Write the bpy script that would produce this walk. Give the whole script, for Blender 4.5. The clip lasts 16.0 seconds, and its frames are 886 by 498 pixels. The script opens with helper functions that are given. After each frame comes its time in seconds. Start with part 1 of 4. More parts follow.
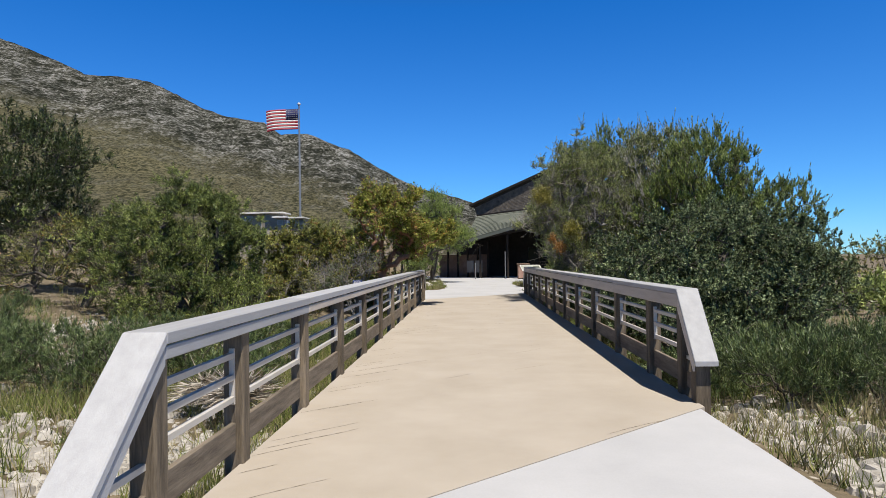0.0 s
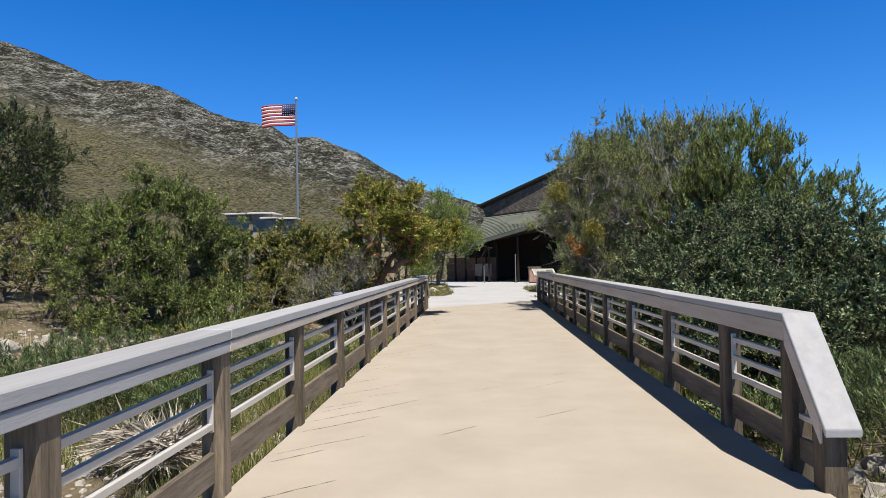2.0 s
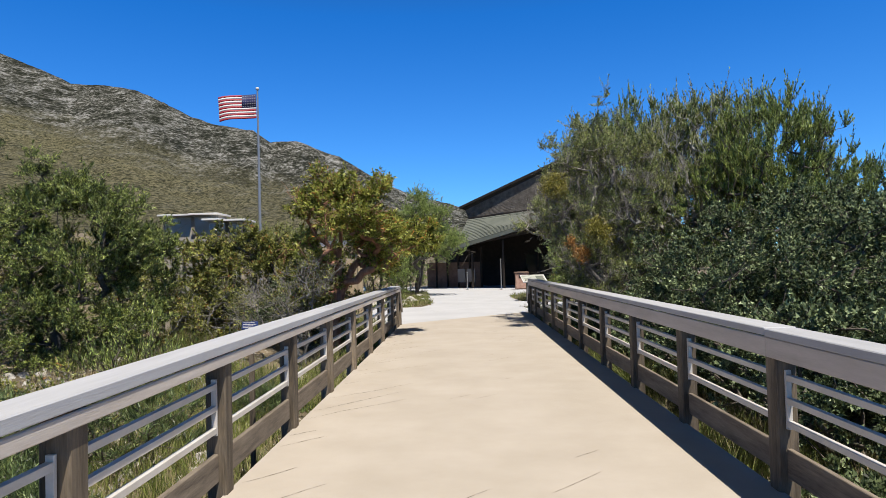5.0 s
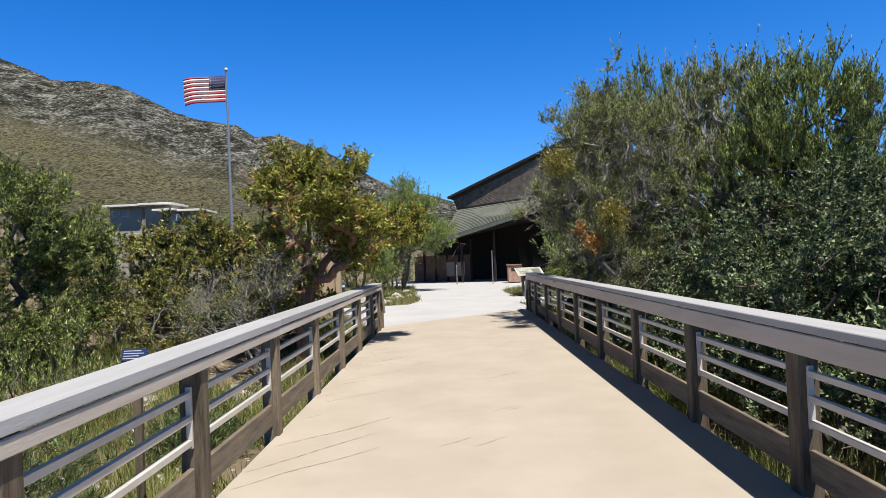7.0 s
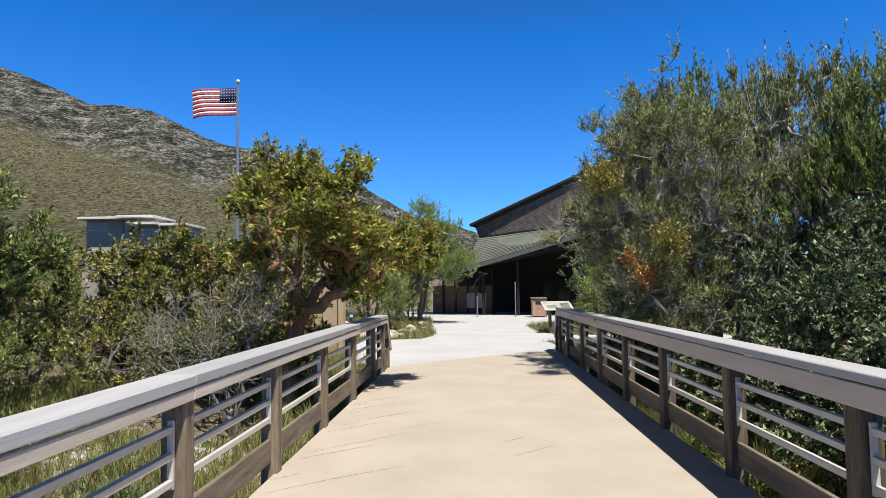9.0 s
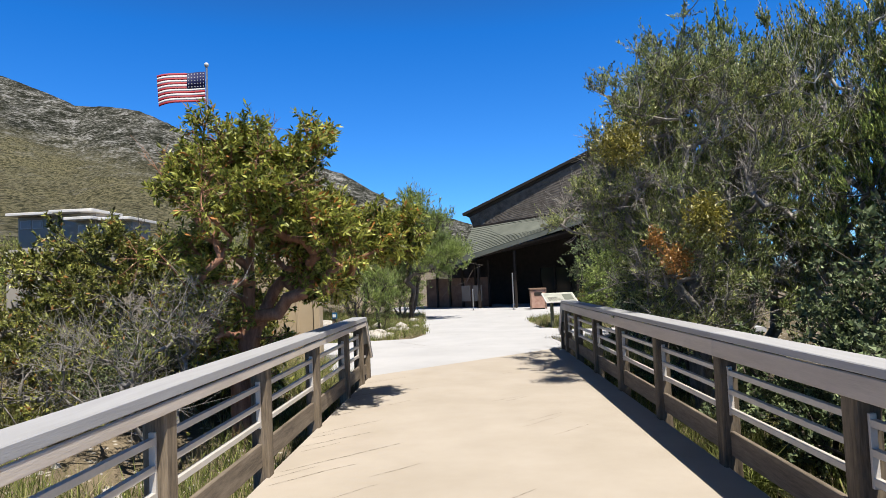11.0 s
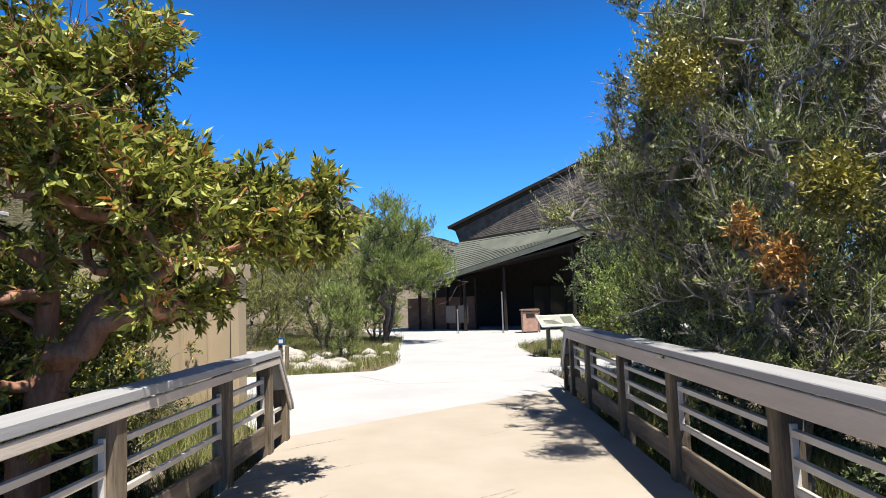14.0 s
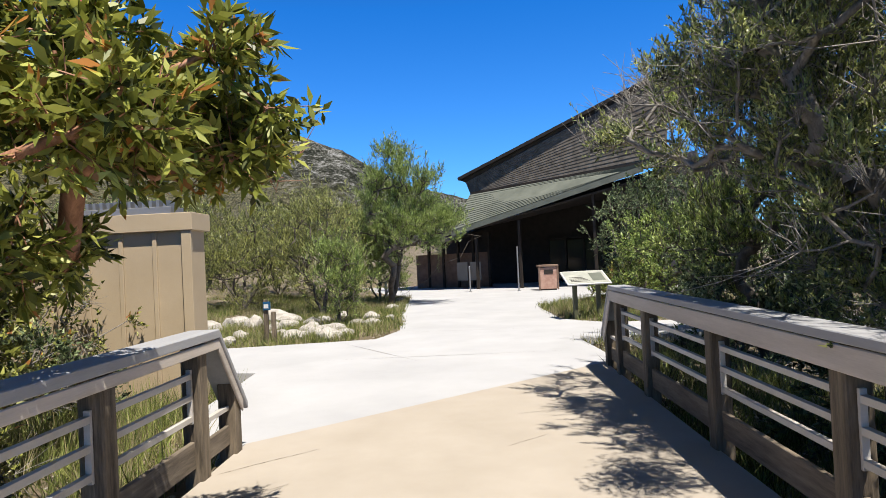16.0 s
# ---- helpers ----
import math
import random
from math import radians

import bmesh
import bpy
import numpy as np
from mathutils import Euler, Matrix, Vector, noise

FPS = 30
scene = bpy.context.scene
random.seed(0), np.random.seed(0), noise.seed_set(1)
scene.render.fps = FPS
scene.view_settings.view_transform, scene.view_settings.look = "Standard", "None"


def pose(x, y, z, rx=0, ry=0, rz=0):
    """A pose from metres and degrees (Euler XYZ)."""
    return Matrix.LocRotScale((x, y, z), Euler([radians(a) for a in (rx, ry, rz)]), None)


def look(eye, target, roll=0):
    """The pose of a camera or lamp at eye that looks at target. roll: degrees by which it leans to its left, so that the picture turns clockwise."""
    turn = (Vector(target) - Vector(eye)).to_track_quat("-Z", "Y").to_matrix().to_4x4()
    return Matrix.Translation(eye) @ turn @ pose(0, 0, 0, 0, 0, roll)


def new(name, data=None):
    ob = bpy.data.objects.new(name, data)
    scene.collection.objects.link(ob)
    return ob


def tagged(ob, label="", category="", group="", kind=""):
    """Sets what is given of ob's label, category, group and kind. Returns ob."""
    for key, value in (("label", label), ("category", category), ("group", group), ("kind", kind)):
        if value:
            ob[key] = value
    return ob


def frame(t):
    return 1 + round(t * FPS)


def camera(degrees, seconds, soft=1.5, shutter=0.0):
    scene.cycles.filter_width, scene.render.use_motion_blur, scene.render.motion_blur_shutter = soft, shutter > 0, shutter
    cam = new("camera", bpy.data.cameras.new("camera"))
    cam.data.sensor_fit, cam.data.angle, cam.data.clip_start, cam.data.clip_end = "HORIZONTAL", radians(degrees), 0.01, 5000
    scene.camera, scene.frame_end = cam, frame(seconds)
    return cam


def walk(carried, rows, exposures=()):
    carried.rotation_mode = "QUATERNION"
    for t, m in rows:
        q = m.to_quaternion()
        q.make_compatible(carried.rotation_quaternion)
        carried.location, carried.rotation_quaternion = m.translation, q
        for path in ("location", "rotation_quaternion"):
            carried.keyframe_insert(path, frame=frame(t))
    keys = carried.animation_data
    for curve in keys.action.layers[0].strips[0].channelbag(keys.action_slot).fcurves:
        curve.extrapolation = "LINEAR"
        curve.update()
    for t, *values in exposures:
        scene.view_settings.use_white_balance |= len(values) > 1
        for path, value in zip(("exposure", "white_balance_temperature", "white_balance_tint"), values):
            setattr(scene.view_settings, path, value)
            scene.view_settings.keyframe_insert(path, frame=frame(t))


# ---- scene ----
cam = camera(68.2, 16.0, 0.8)
PATH = [
    (0, (-0.066, -0.045, 1.481), (-0.149, 1.953, 1.513), -0.8),
    (0.5, (-0.129, 0.626, 1.49), (-0.244, 2.623, 1.503), -1.7),
    (1, (-0.074, 1.092, 1.526), (-0.217, 3.086, 1.584), -0.8),
    (1.5, (-0.046, 1.661, 1.534), (-0.114, 3.66, 1.571), -1.7),
    (2, (-0.028, 2.255, 1.541), (-0.138, 4.252, 1.581), -1.0),
    (2.5, (0.015, 2.84, 1.56), (0.009, 4.84, 1.596), -1.1),
    (3, (-0.051, 3.427, 1.56), (-0.107, 5.426, 1.608), -1.1),
    (3.5, (-0.002, 3.986, 1.554), (-0.08, 5.985, 1.575), -1.2),
    (4, (-0.059, 4.458, 1.605), (-0.142, 6.456, 1.654), -2.0),
    (4.5, (-0.014, 4.967, 1.631), (-0.176, 6.96, 1.691), -1.8),
    (4.7, (0.019, 5.2, 1.639), (-0.058, 7.198, 1.695), -1.1),
    (7, (-0.031, 7.897, 1.639), (-0.054, 9.896, 1.668), -2.4),
    (7.5, (-0.109, 8.537, 1.617), (-0.124, 10.537, 1.653), -1.5),
    (8, (0.073, 9.049, 1.667), (-0.017, 11.045, 1.748), -2.1),
    (8.5, (0.003, 9.592, 1.616), (0.036, 11.588, 1.731), -1.1),
    (9, (0.01, 10.222, 1.625), (-0.077, 12.216, 1.748), -0.7),
    (9.5, (0.057, 10.689, 1.651), (-0.02, 12.685, 1.757), -2.8),
    (11.8, (0.103, 13.415, 1.668), (0.033, 15.411, 1.767), -1.7),
    (12, (0.169, 13.739, 1.658), (0.064, 15.733, 1.77), -0.5),
    (12.5, (0.243, 14.207, 1.638), (0.098, 16.196, 1.783), -0.3),
    (13, (0.375, 14.811, 1.686), (0.315, 16.809, 1.771), -2.5),
    (13.5, (0.322, 15.455, 1.643), (0.238, 17.449, 1.778), -1.3),
    (14, (0.377, 15.955, 1.611), (0.335, 17.948, 1.771), -2.0),
    (14.5, (0.372, 16.52, 1.568), (0.249, 18.514, 1.65), -3.4),
    (15, (0.414, 17.141, 1.595), (0.341, 19.14, 1.582), -1.6),
    (15.5, (0.329, 17.793, 1.609), (0.297, 19.793, 1.606), -2.4),
]
# 16.0 s: a last stride on from the row before it
PATH.append((16.0, (0.336, 18.36, 1.595), (0.256, 20.355, 1.625), -2.8))
walk(cam, [(t, look(eye, target, roll)) for t, eye, target, roll in PATH], [(0.0, 0.42), (2.0, 0.49), (4.5, 0.54), (7.0, 0.62), (9.5, 0.65), (12.0, 0.75), (14.0, 0.88), (15.0, 0.82), (16.0, 0.76)])

# ---- world, sun ----
SUN = Vector((0.24, -0.42, 1.0)).normalized()
world = bpy.data.worlds.new("world")
scene.world = world
world.use_nodes = True
wn = world.node_tree.nodes
sky = wn.new("ShaderNodeTexSky")
sky.sky_type, sky.sun_disc = "NISHITA", False
sky.sun_elevation = math.asin(SUN.z)
sky.sun_rotation = math.atan2(SUN.x, SUN.y)
sky.altitude, sky.air_density, sky.dust_density, sky.ozone_density = 1700, 1.0, 0.3, 2.5
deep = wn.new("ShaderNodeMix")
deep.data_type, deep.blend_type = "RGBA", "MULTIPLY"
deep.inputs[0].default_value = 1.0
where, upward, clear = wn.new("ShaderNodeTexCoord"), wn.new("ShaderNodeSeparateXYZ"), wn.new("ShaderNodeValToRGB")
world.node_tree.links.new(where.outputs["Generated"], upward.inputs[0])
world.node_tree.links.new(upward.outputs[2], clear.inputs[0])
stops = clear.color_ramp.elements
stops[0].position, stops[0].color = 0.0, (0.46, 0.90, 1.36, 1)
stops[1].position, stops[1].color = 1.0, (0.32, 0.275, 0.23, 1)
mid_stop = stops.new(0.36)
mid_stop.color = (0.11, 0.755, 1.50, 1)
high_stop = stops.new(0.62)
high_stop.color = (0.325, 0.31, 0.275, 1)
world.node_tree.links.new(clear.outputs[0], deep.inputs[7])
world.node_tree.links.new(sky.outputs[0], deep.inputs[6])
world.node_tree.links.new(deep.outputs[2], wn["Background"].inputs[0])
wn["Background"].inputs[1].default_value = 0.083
sun = new("sun", bpy.data.lights.new("sun", "SUN"))
sun.data.energy, sun.data.angle, sun.data.color = 5.4, radians(0.5), (1.0, 0.935, 0.83)
sun.matrix_world = look(SUN * 60, (0, 0, 0))


# ---- materials ----
def material(name, low, high, rough=0.8, scale=6.0, grain=60.0, bump=0.3, stretch=(1, 1, 1), metal=0.0, speck=None, distance=0.01, spec=0.3, vary=0.0):
    """Two colours mixed by noise at two scales, with a fine bump; stretch draws the grain out along an axis."""
    m = bpy.data.materials.new(name)
    m.use_nodes = True
    n, l = m.node_tree.nodes, m.node_tree.links
    p = n["Principled BSDF"]
    p.inputs["Metallic"].default_value = metal
    p.inputs["Specular IOR Level"].default_value = spec
    tc, mp = n.new("ShaderNodeTexCoord"), n.new("ShaderNodeMapping")
    mp.inputs["Scale"].default_value = stretch
    l.new(tc.outputs["Object"], mp.inputs[0])
    a, b = n.new("ShaderNodeTexNoise"), n.new("ShaderNodeTexNoise")
    for tex, s in ((a, scale), (b, grain)):
        tex.inputs["Scale"].default_value = s
        tex.inputs["Detail"].default_value = 6
        tex.inputs["Roughness"].default_value = 0.62
        l.new(mp.outputs[0], tex.inputs["Vector"])
    mix = n.new("ShaderNodeMath")
    mix.operation = "MULTIPLY_ADD"
    l.new(b.outputs[0], mix.inputs[0])
    mix.inputs[1].default_value = 0.45
    l.new(a.outputs[0], mix.inputs[2])
    ramp = n.new("ShaderNodeValToRGB")
    ramp.color_ramp.elements[0].position, ramp.color_ramp.elements[1].position = 0.5, 0.98
    ramp.color_ramp.elements[0].color = (*low, 1)
    ramp.color_ramp.elements[1].color = (*high, 1)
    l.new(mix.outputs[0], ramp.inputs[0])
    out = ramp.outputs[0]
    if speck:
        v = n.new("ShaderNodeTexVoronoi")
        v.inputs["Scale"].default_value = speck[1]
        l.new(mp.outputs[0], v.inputs["Vector"])
        r2 = n.new("ShaderNodeValToRGB")
        r2.color_ramp.elements[0].position, r2.color_ramp.elements[1].position = speck[2], speck[2] + 0.12
        l.new(v.outputs["Distance"], r2.inputs[0])
        mx = n.new("ShaderNodeMix")
        mx.data_type = "RGBA"
        l.new(r2.outputs[0], mx.inputs[0])
        mx.inputs[6].default_value = (*speck[0], 1)
        l.new(out, mx.inputs[7])
        out = mx.outputs[2]
    if vary:
        info, hsv, span = n.new("ShaderNodeObjectInfo"), n.new("ShaderNodeHueSaturation"), n.new("ShaderNodeMapRange")
        span.inputs[3].default_value, span.inputs[4].default_value = 1 - vary, 1 + vary
        l.new(info.outputs["Random"], span.inputs[0])
        l.new(span.outputs[0], hsv.inputs["Value"])
        l.new(out, hsv.inputs["Color"])
        out = hsv.outputs[0]
    l.new(out, p.inputs["Base Color"])
    rr = n.new("ShaderNodeMapRange")
    rr.inputs[3].default_value, rr.inputs[4].default_value = rough - 0.1, min(1, rough + 0.1)
    l.new(b.outputs[0], rr.inputs[0])
    l.new(rr.outputs[0], p.inputs["Roughness"])
    bp = n.new("ShaderNodeBump")
    bp.inputs["Strength"].default_value = bump
    bp.inputs["Distance"].default_value = distance
    l.new(mix.outputs[0], bp.inputs["Height"])
    l.new(bp.outputs[0], p.inputs["Normal"])
    return m


def leaf_material(name, dark, mid, light, rust=None, rust_part=0.0, rough=0.42, clear=0.12):
    """Leaf green that differs from leaf to leaf and from bough to bough, part of the light passing through."""
    m = bpy.data.materials.new(name)
    m.use_nodes = True
    n, l = m.node_tree.nodes, m.node_tree.links
    p = n["Principled BSDF"]
    p.inputs["Roughness"].default_value = rough
    p.inputs["Specular IOR Level"].default_value = 0.4
    g, tc, nz = n.new("ShaderNodeNewGeometry"), n.new("ShaderNodeTexCoord"), n.new("ShaderNodeTexNoise")
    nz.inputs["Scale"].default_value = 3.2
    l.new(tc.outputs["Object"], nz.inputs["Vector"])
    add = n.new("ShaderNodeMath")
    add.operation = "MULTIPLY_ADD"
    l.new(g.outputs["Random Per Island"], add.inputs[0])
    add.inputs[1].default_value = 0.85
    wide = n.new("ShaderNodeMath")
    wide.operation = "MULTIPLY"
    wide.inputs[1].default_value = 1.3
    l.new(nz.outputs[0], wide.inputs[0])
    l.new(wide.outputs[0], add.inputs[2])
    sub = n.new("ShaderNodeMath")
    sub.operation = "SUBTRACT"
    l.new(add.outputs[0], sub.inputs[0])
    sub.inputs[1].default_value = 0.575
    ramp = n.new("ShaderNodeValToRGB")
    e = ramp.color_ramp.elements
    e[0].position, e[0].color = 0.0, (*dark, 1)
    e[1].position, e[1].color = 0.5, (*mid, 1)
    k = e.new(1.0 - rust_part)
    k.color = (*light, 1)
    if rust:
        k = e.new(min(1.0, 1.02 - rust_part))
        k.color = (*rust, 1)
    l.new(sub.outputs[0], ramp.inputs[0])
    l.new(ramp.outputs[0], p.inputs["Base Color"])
    t = n.new("ShaderNodeBsdfTranslucent")
    l.new(ramp.outputs[0], t.inputs[0])
    mx = n.new("ShaderNodeMixShader")
    mx.inputs[0].default_value = clear
    l.new(p.outputs[0], mx.inputs[1])
    l.new(t.outputs[0], mx.inputs[2])
    l.new(mx.outputs[0], n["Material Output"].inputs[0])
    return m


def plain(name, colour, rough=0.6, metal=0.0):
    return material(name, tuple(c * 0.85 for c in colour), colour, rough, 3.0, 80.0, 0.08, metal=metal)


DECK = material("tan_deck_coating", (0.312, 0.273, 0.225), (0.378, 0.336, 0.288), 0.75, 1.1, 90, 0.25)
CONCRETE = material("pale_concrete", (0.336, 0.337, 0.350), (0.414, 0.414, 0.428), 0.8, 0.7, 70, 0.2)
JOINT = material("joint_dirt", (0.072, 0.058, 0.043), (0.144, 0.115, 0.086), 0.9, 4, 40, 0.3)
FAINT = material("faint_joint", (0.20, 0.19, 0.185), (0.28, 0.27, 0.262), 0.9, 4, 40, 0.3)
CAP = material("weathered_grey_board", (0.285, 0.286, 0.298), (0.358, 0.360, 0.374), 0.62, 2.2, 26, 0.25, (6, 0.5, 6), vary=0.12)
FASCIA = material("weathered_side_board", (0.40, 0.352, 0.305), (0.56, 0.50, 0.445), 0.68, 2.0, 24, 0.3, (6, 0.5, 6), vary=0.12)
POST = material("stained_post_wood", (0.040, 0.031, 0.022), (0.225, 0.178, 0.125), 0.75, 3.0, 22, 0.6, (5, 5, 0.5), vary=0.3)
KICK = material("stained_kick_board", (0.070, 0.055, 0.040), (0.235, 0.192, 0.145), 0.75, 3.0, 22, 0.5, (5, 0.5, 5))
BAR = material("painted_steel_bar", (0.40, 0.372, 0.335), (0.53, 0.498, 0.455), 0.45, 3, 60, 0.1, spec=0.5)
SOIL = material("dry_wash_soil", (0.054, 0.043, 0.025), (0.194, 0.155, 0.104), 0.95, 0.55, 14, 0.9, speck=((0.36, 0.331, 0.288), 7.0, 0.16), distance=0.05)
STONE = material("pale_limestone", (0.238, 0.216, 0.187), (0.49, 0.468, 0.432), 0.9, 3.0, 22, 0.8, distance=0.03)
BARK = material("grey_bark", (0.043, 0.036, 0.029), (0.158, 0.137, 0.115), 0.9, 5, 40, 0.8, (3, 3, 0.6))
DEADBARK = material("bleached_dead_wood", (0.10, 0.09, 0.078), (0.30, 0.28, 0.255), 0.85, 6, 40, 0.6, (3, 3, 0.6))
SILVER = material("silver_dead_wood", (0.24, 0.225, 0.21), (0.47, 0.455, 0.43), 0.85, 6, 40, 0.5, (3, 3, 0.6))
REDBARK = material("red_madrone_bark", (0.14, 0.06, 0.035), (0.42, 0.225, 0.14), 0.7, 4, 30, 0.6, (3, 3, 0.5))
TANPAINT = material("tan_painted_board", (0.338, 0.266, 0.176), (0.403, 0.32, 0.216), 0.7, 1.3, 60, 0.12)
SHINGLE = material("weathered_brown_shingle", (0.062, 0.053, 0.044), (0.175, 0.150, 0.125), 0.9, 3, 30, 0.6)
ROOFING = material("grey_green_roofing", (0.085, 0.094, 0.078), (0.145, 0.155, 0.128), 0.8, 1.2, 40, 0.3)
# dark trim brown; inside the porch it stands in for deep shade
TRIM_AND_SHADE = material("dark_trim_and_porch_shade", (0.013, 0.01, 0.008), (0.032, 0.024, 0.019), 0.7, 3, 30, 0.3)
BLOCK = material("brown_block_wall", (0.108, 0.068, 0.05), (0.194, 0.13, 0.097), 0.85, 3, 40, 0.4)
PINK = material("pink_aggregate", (0.259, 0.144, 0.108), (0.418, 0.274, 0.216), 0.85, 5, 70, 0.5)
WHITE = plain("white_paint", (0.518, 0.511, 0.497))
STEEL = plain("grey_galvanised", (0.302, 0.302, 0.302), 0.4, 0.6)
BLUE = plain("blue_sign", (0.012, 0.075, 0.16), 0.4)
FLAGRED, FLAGWHITE, FLAGBLUE = plain("flag_red", (0.302, 0.022, 0.032)), plain("flag_white", (0.54, 0.518, 0.518)), plain("flag_blue", (0.014, 0.018, 0.079))
LABELBLUE = plain("dark_blue_label", (0.014, 0.03, 0.11), 0.4)
GLASS = bpy.data.materials.new("dark_window_glass")
GLASS.use_nodes = True
GLASS.node_tree.nodes["Principled BSDF"].inputs["Base Color"].default_value = (0.02, 0.024, 0.026, 1)
GLASS.node_tree.nodes["Principled BSDF"].inputs["Roughness"].default_value = 0.06
# juniper and oak: near-black and pale ends also paint in shaded gaps, sunlit tips
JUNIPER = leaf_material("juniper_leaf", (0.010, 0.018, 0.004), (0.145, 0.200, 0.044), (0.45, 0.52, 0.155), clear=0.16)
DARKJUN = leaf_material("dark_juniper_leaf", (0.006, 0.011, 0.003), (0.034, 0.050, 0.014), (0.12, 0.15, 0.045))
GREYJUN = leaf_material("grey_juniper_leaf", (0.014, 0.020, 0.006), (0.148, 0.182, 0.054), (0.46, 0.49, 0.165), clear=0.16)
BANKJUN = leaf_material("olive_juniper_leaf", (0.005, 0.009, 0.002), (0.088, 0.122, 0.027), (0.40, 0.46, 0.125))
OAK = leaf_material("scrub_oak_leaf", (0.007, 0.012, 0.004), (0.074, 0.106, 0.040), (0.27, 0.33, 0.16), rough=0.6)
MADRONE = leaf_material("madrone_leaf", (0.030, 0.038, 0.006), (0.205, 0.228, 0.038), (0.48, 0.49, 0.11), (0.40, 0.17, 0.04), 0.07, 0.45, 0.34)
WILLOW = leaf_material("light_green_leaf", (0.040, 0.062, 0.012), (0.200, 0.275, 0.060), (0.40, 0.47, 0.15), clear=0.25)
GARDEN = leaf_material("garden_olive_leaf", (0.030, 0.036, 0.009), (0.185, 0.205, 0.055), (0.43, 0.44, 0.14), clear=0.22)
OLIVE = leaf_material("olive_leaf", (0.015, 0.020, 0.004), (0.145, 0.156, 0.033), (0.38, 0.385, 0.095), (0.25, 0.11, 0.03), 0.07)
RUST = leaf_material("orange_mistletoe", (0.10, 0.038, 0.010), (0.27, 0.125, 0.028), (0.42, 0.23, 0.06))
YELLOW = leaf_material("yellow_mistletoe", (0.05, 0.048, 0.009), (0.165, 0.15, 0.022), (0.34, 0.29, 0.05))
GRASS = leaf_material("green_grass", (0.024, 0.036, 0.007), (0.130, 0.160, 0.034), (0.29, 0.31, 0.09), (0.29, 0.245, 0.125), 0.12, 0.7)
DRYGRASS = leaf_material("dry_grass", (0.136, 0.116, 0.052), (0.24, 0.208, 0.104), (0.368, 0.32, 0.2), rough=0.8)
DEADLEAF = leaf_material("bleached_dead_leaf", (0.12, 0.09, 0.06), (0.34, 0.30, 0.25), (0.58, 0.54, 0.49), rough=0.8, clear=0.1)
BUSH = leaf_material("feathery_green_shrub", (0.014, 0.024, 0.008), (0.080, 0.118, 0.040), (0.20, 0.25, 0.095))


# ---- building blocks ----
def link(name, verts, faces, mat, parent=None, smooth=False):
    me = bpy.data.meshes.new(name)
    me.from_pydata([tuple(v) for v in verts], [], faces)
    me.materials.append(mat)
    if smooth:
        me.polygons.foreach_set("use_smooth", [True] * len(me.polygons))
    ob = new(name, me)
    ob.parent = parent
    return ob


def from_arrays(name, co, quads, mat, parent=None, smooth=False):
    """A mesh from numpy arrays of corners and of faces, all with three or all with four sides."""
    me = bpy.data.meshes.new(name)
    me.vertices.add(len(co))
    me.vertices.foreach_set("co", np.asarray(co, np.float32).ravel())
    me.loops.add(quads.size)
    me.loops.foreach_set("vertex_index", quads.astype(np.int32).ravel())
    me.polygons.add(len(quads))
    me.polygons.foreach_set("loop_start", np.arange(0, quads.size, quads.shape[1], dtype=np.int32))
    me.update(calc_edges=True)
    me.materials.append(mat)
    if smooth:
        me.polygons.foreach_set("use_smooth", np.ones(len(quads), dtype=bool))
    ob = new(name, me)
    ob.parent = parent
    return ob


def part(name, bm, mat, parent=None, label=""):
    me = bpy.data.meshes.new(name)
    bm.to_mesh(me)
    bm.free()
    me.materials.append(mat)
    ob = new(name, me)
    ob.parent = parent
    return tagged(ob, label)


def box_bm(lo, hi, bevel=0.006, bm=None):
    """A box between two corners, with bevelled edges."""
    bm = bm or bmesh.new()
    mid = [(a + b) / 2 for a, b in zip(lo, hi)]
    made = bmesh.ops.create_cube(bm, size=1, matrix=Matrix.LocRotScale(mid, None, [b - a for a, b in zip(lo, hi)]))
    if bevel:
        edges = list({e for v in made["verts"] for e in v.link_edges})
        bmesh.ops.bevel(bm, geom=edges, offset=bevel, segments=1, affect="EDGES")
    return bm


def box(name, lo, hi, mat, parent=None, label="", bevel=0.006):
    return part(name, box_bm(lo, hi, bevel), mat, parent, label)


def prism(name, outline, low, high, mat, parent=None):
    """An upright prism over a plan outline."""
    n = len(outline)
    verts = [(x, y, z) for z in (low, high) for x, y in outline]
    faces = [tuple(range(n - 1, -1, -1)), tuple(range(n, 2 * n))] + [(i, (i + 1) % n, n + (i + 1) % n, n + i) for i in range(n)]
    return link(name, verts, faces, mat, parent)


def hull(name, near, far, mat, parent=None, label=""):
    """A bar between two four-cornered ends."""
    faces = [(3, 2, 1, 0), (4, 5, 6, 7)] + [(i, (i + 1) % 4, 4 + (i + 1) % 4, 4 + i) for i in range(4)]
    bm = bmesh.new()
    vs = [bm.verts.new(v) for v in [*near, *far]]
    for f in faces:
        bm.faces.new([vs[i] for i in f])
    bmesh.ops.recalc_face_normals(bm, faces=bm.faces)
    bmesh.ops.bevel(bm, geom=list(bm.edges), offset=0.006, segments=1, affect="EDGES")
    return part(name, bm, mat, parent, label)


def thing(name, label, category, group="", at=(0, 0, 0)):
    ob = new(name)
    ob.empty_display_size = 0.2
    ob.location = at
    return tagged(ob, label, category, group)


def ease(a, b, v):
    t = min(1.0, max(0.0, (v - a) / (b - a)))
    return t * t * (3 - 2 * t)


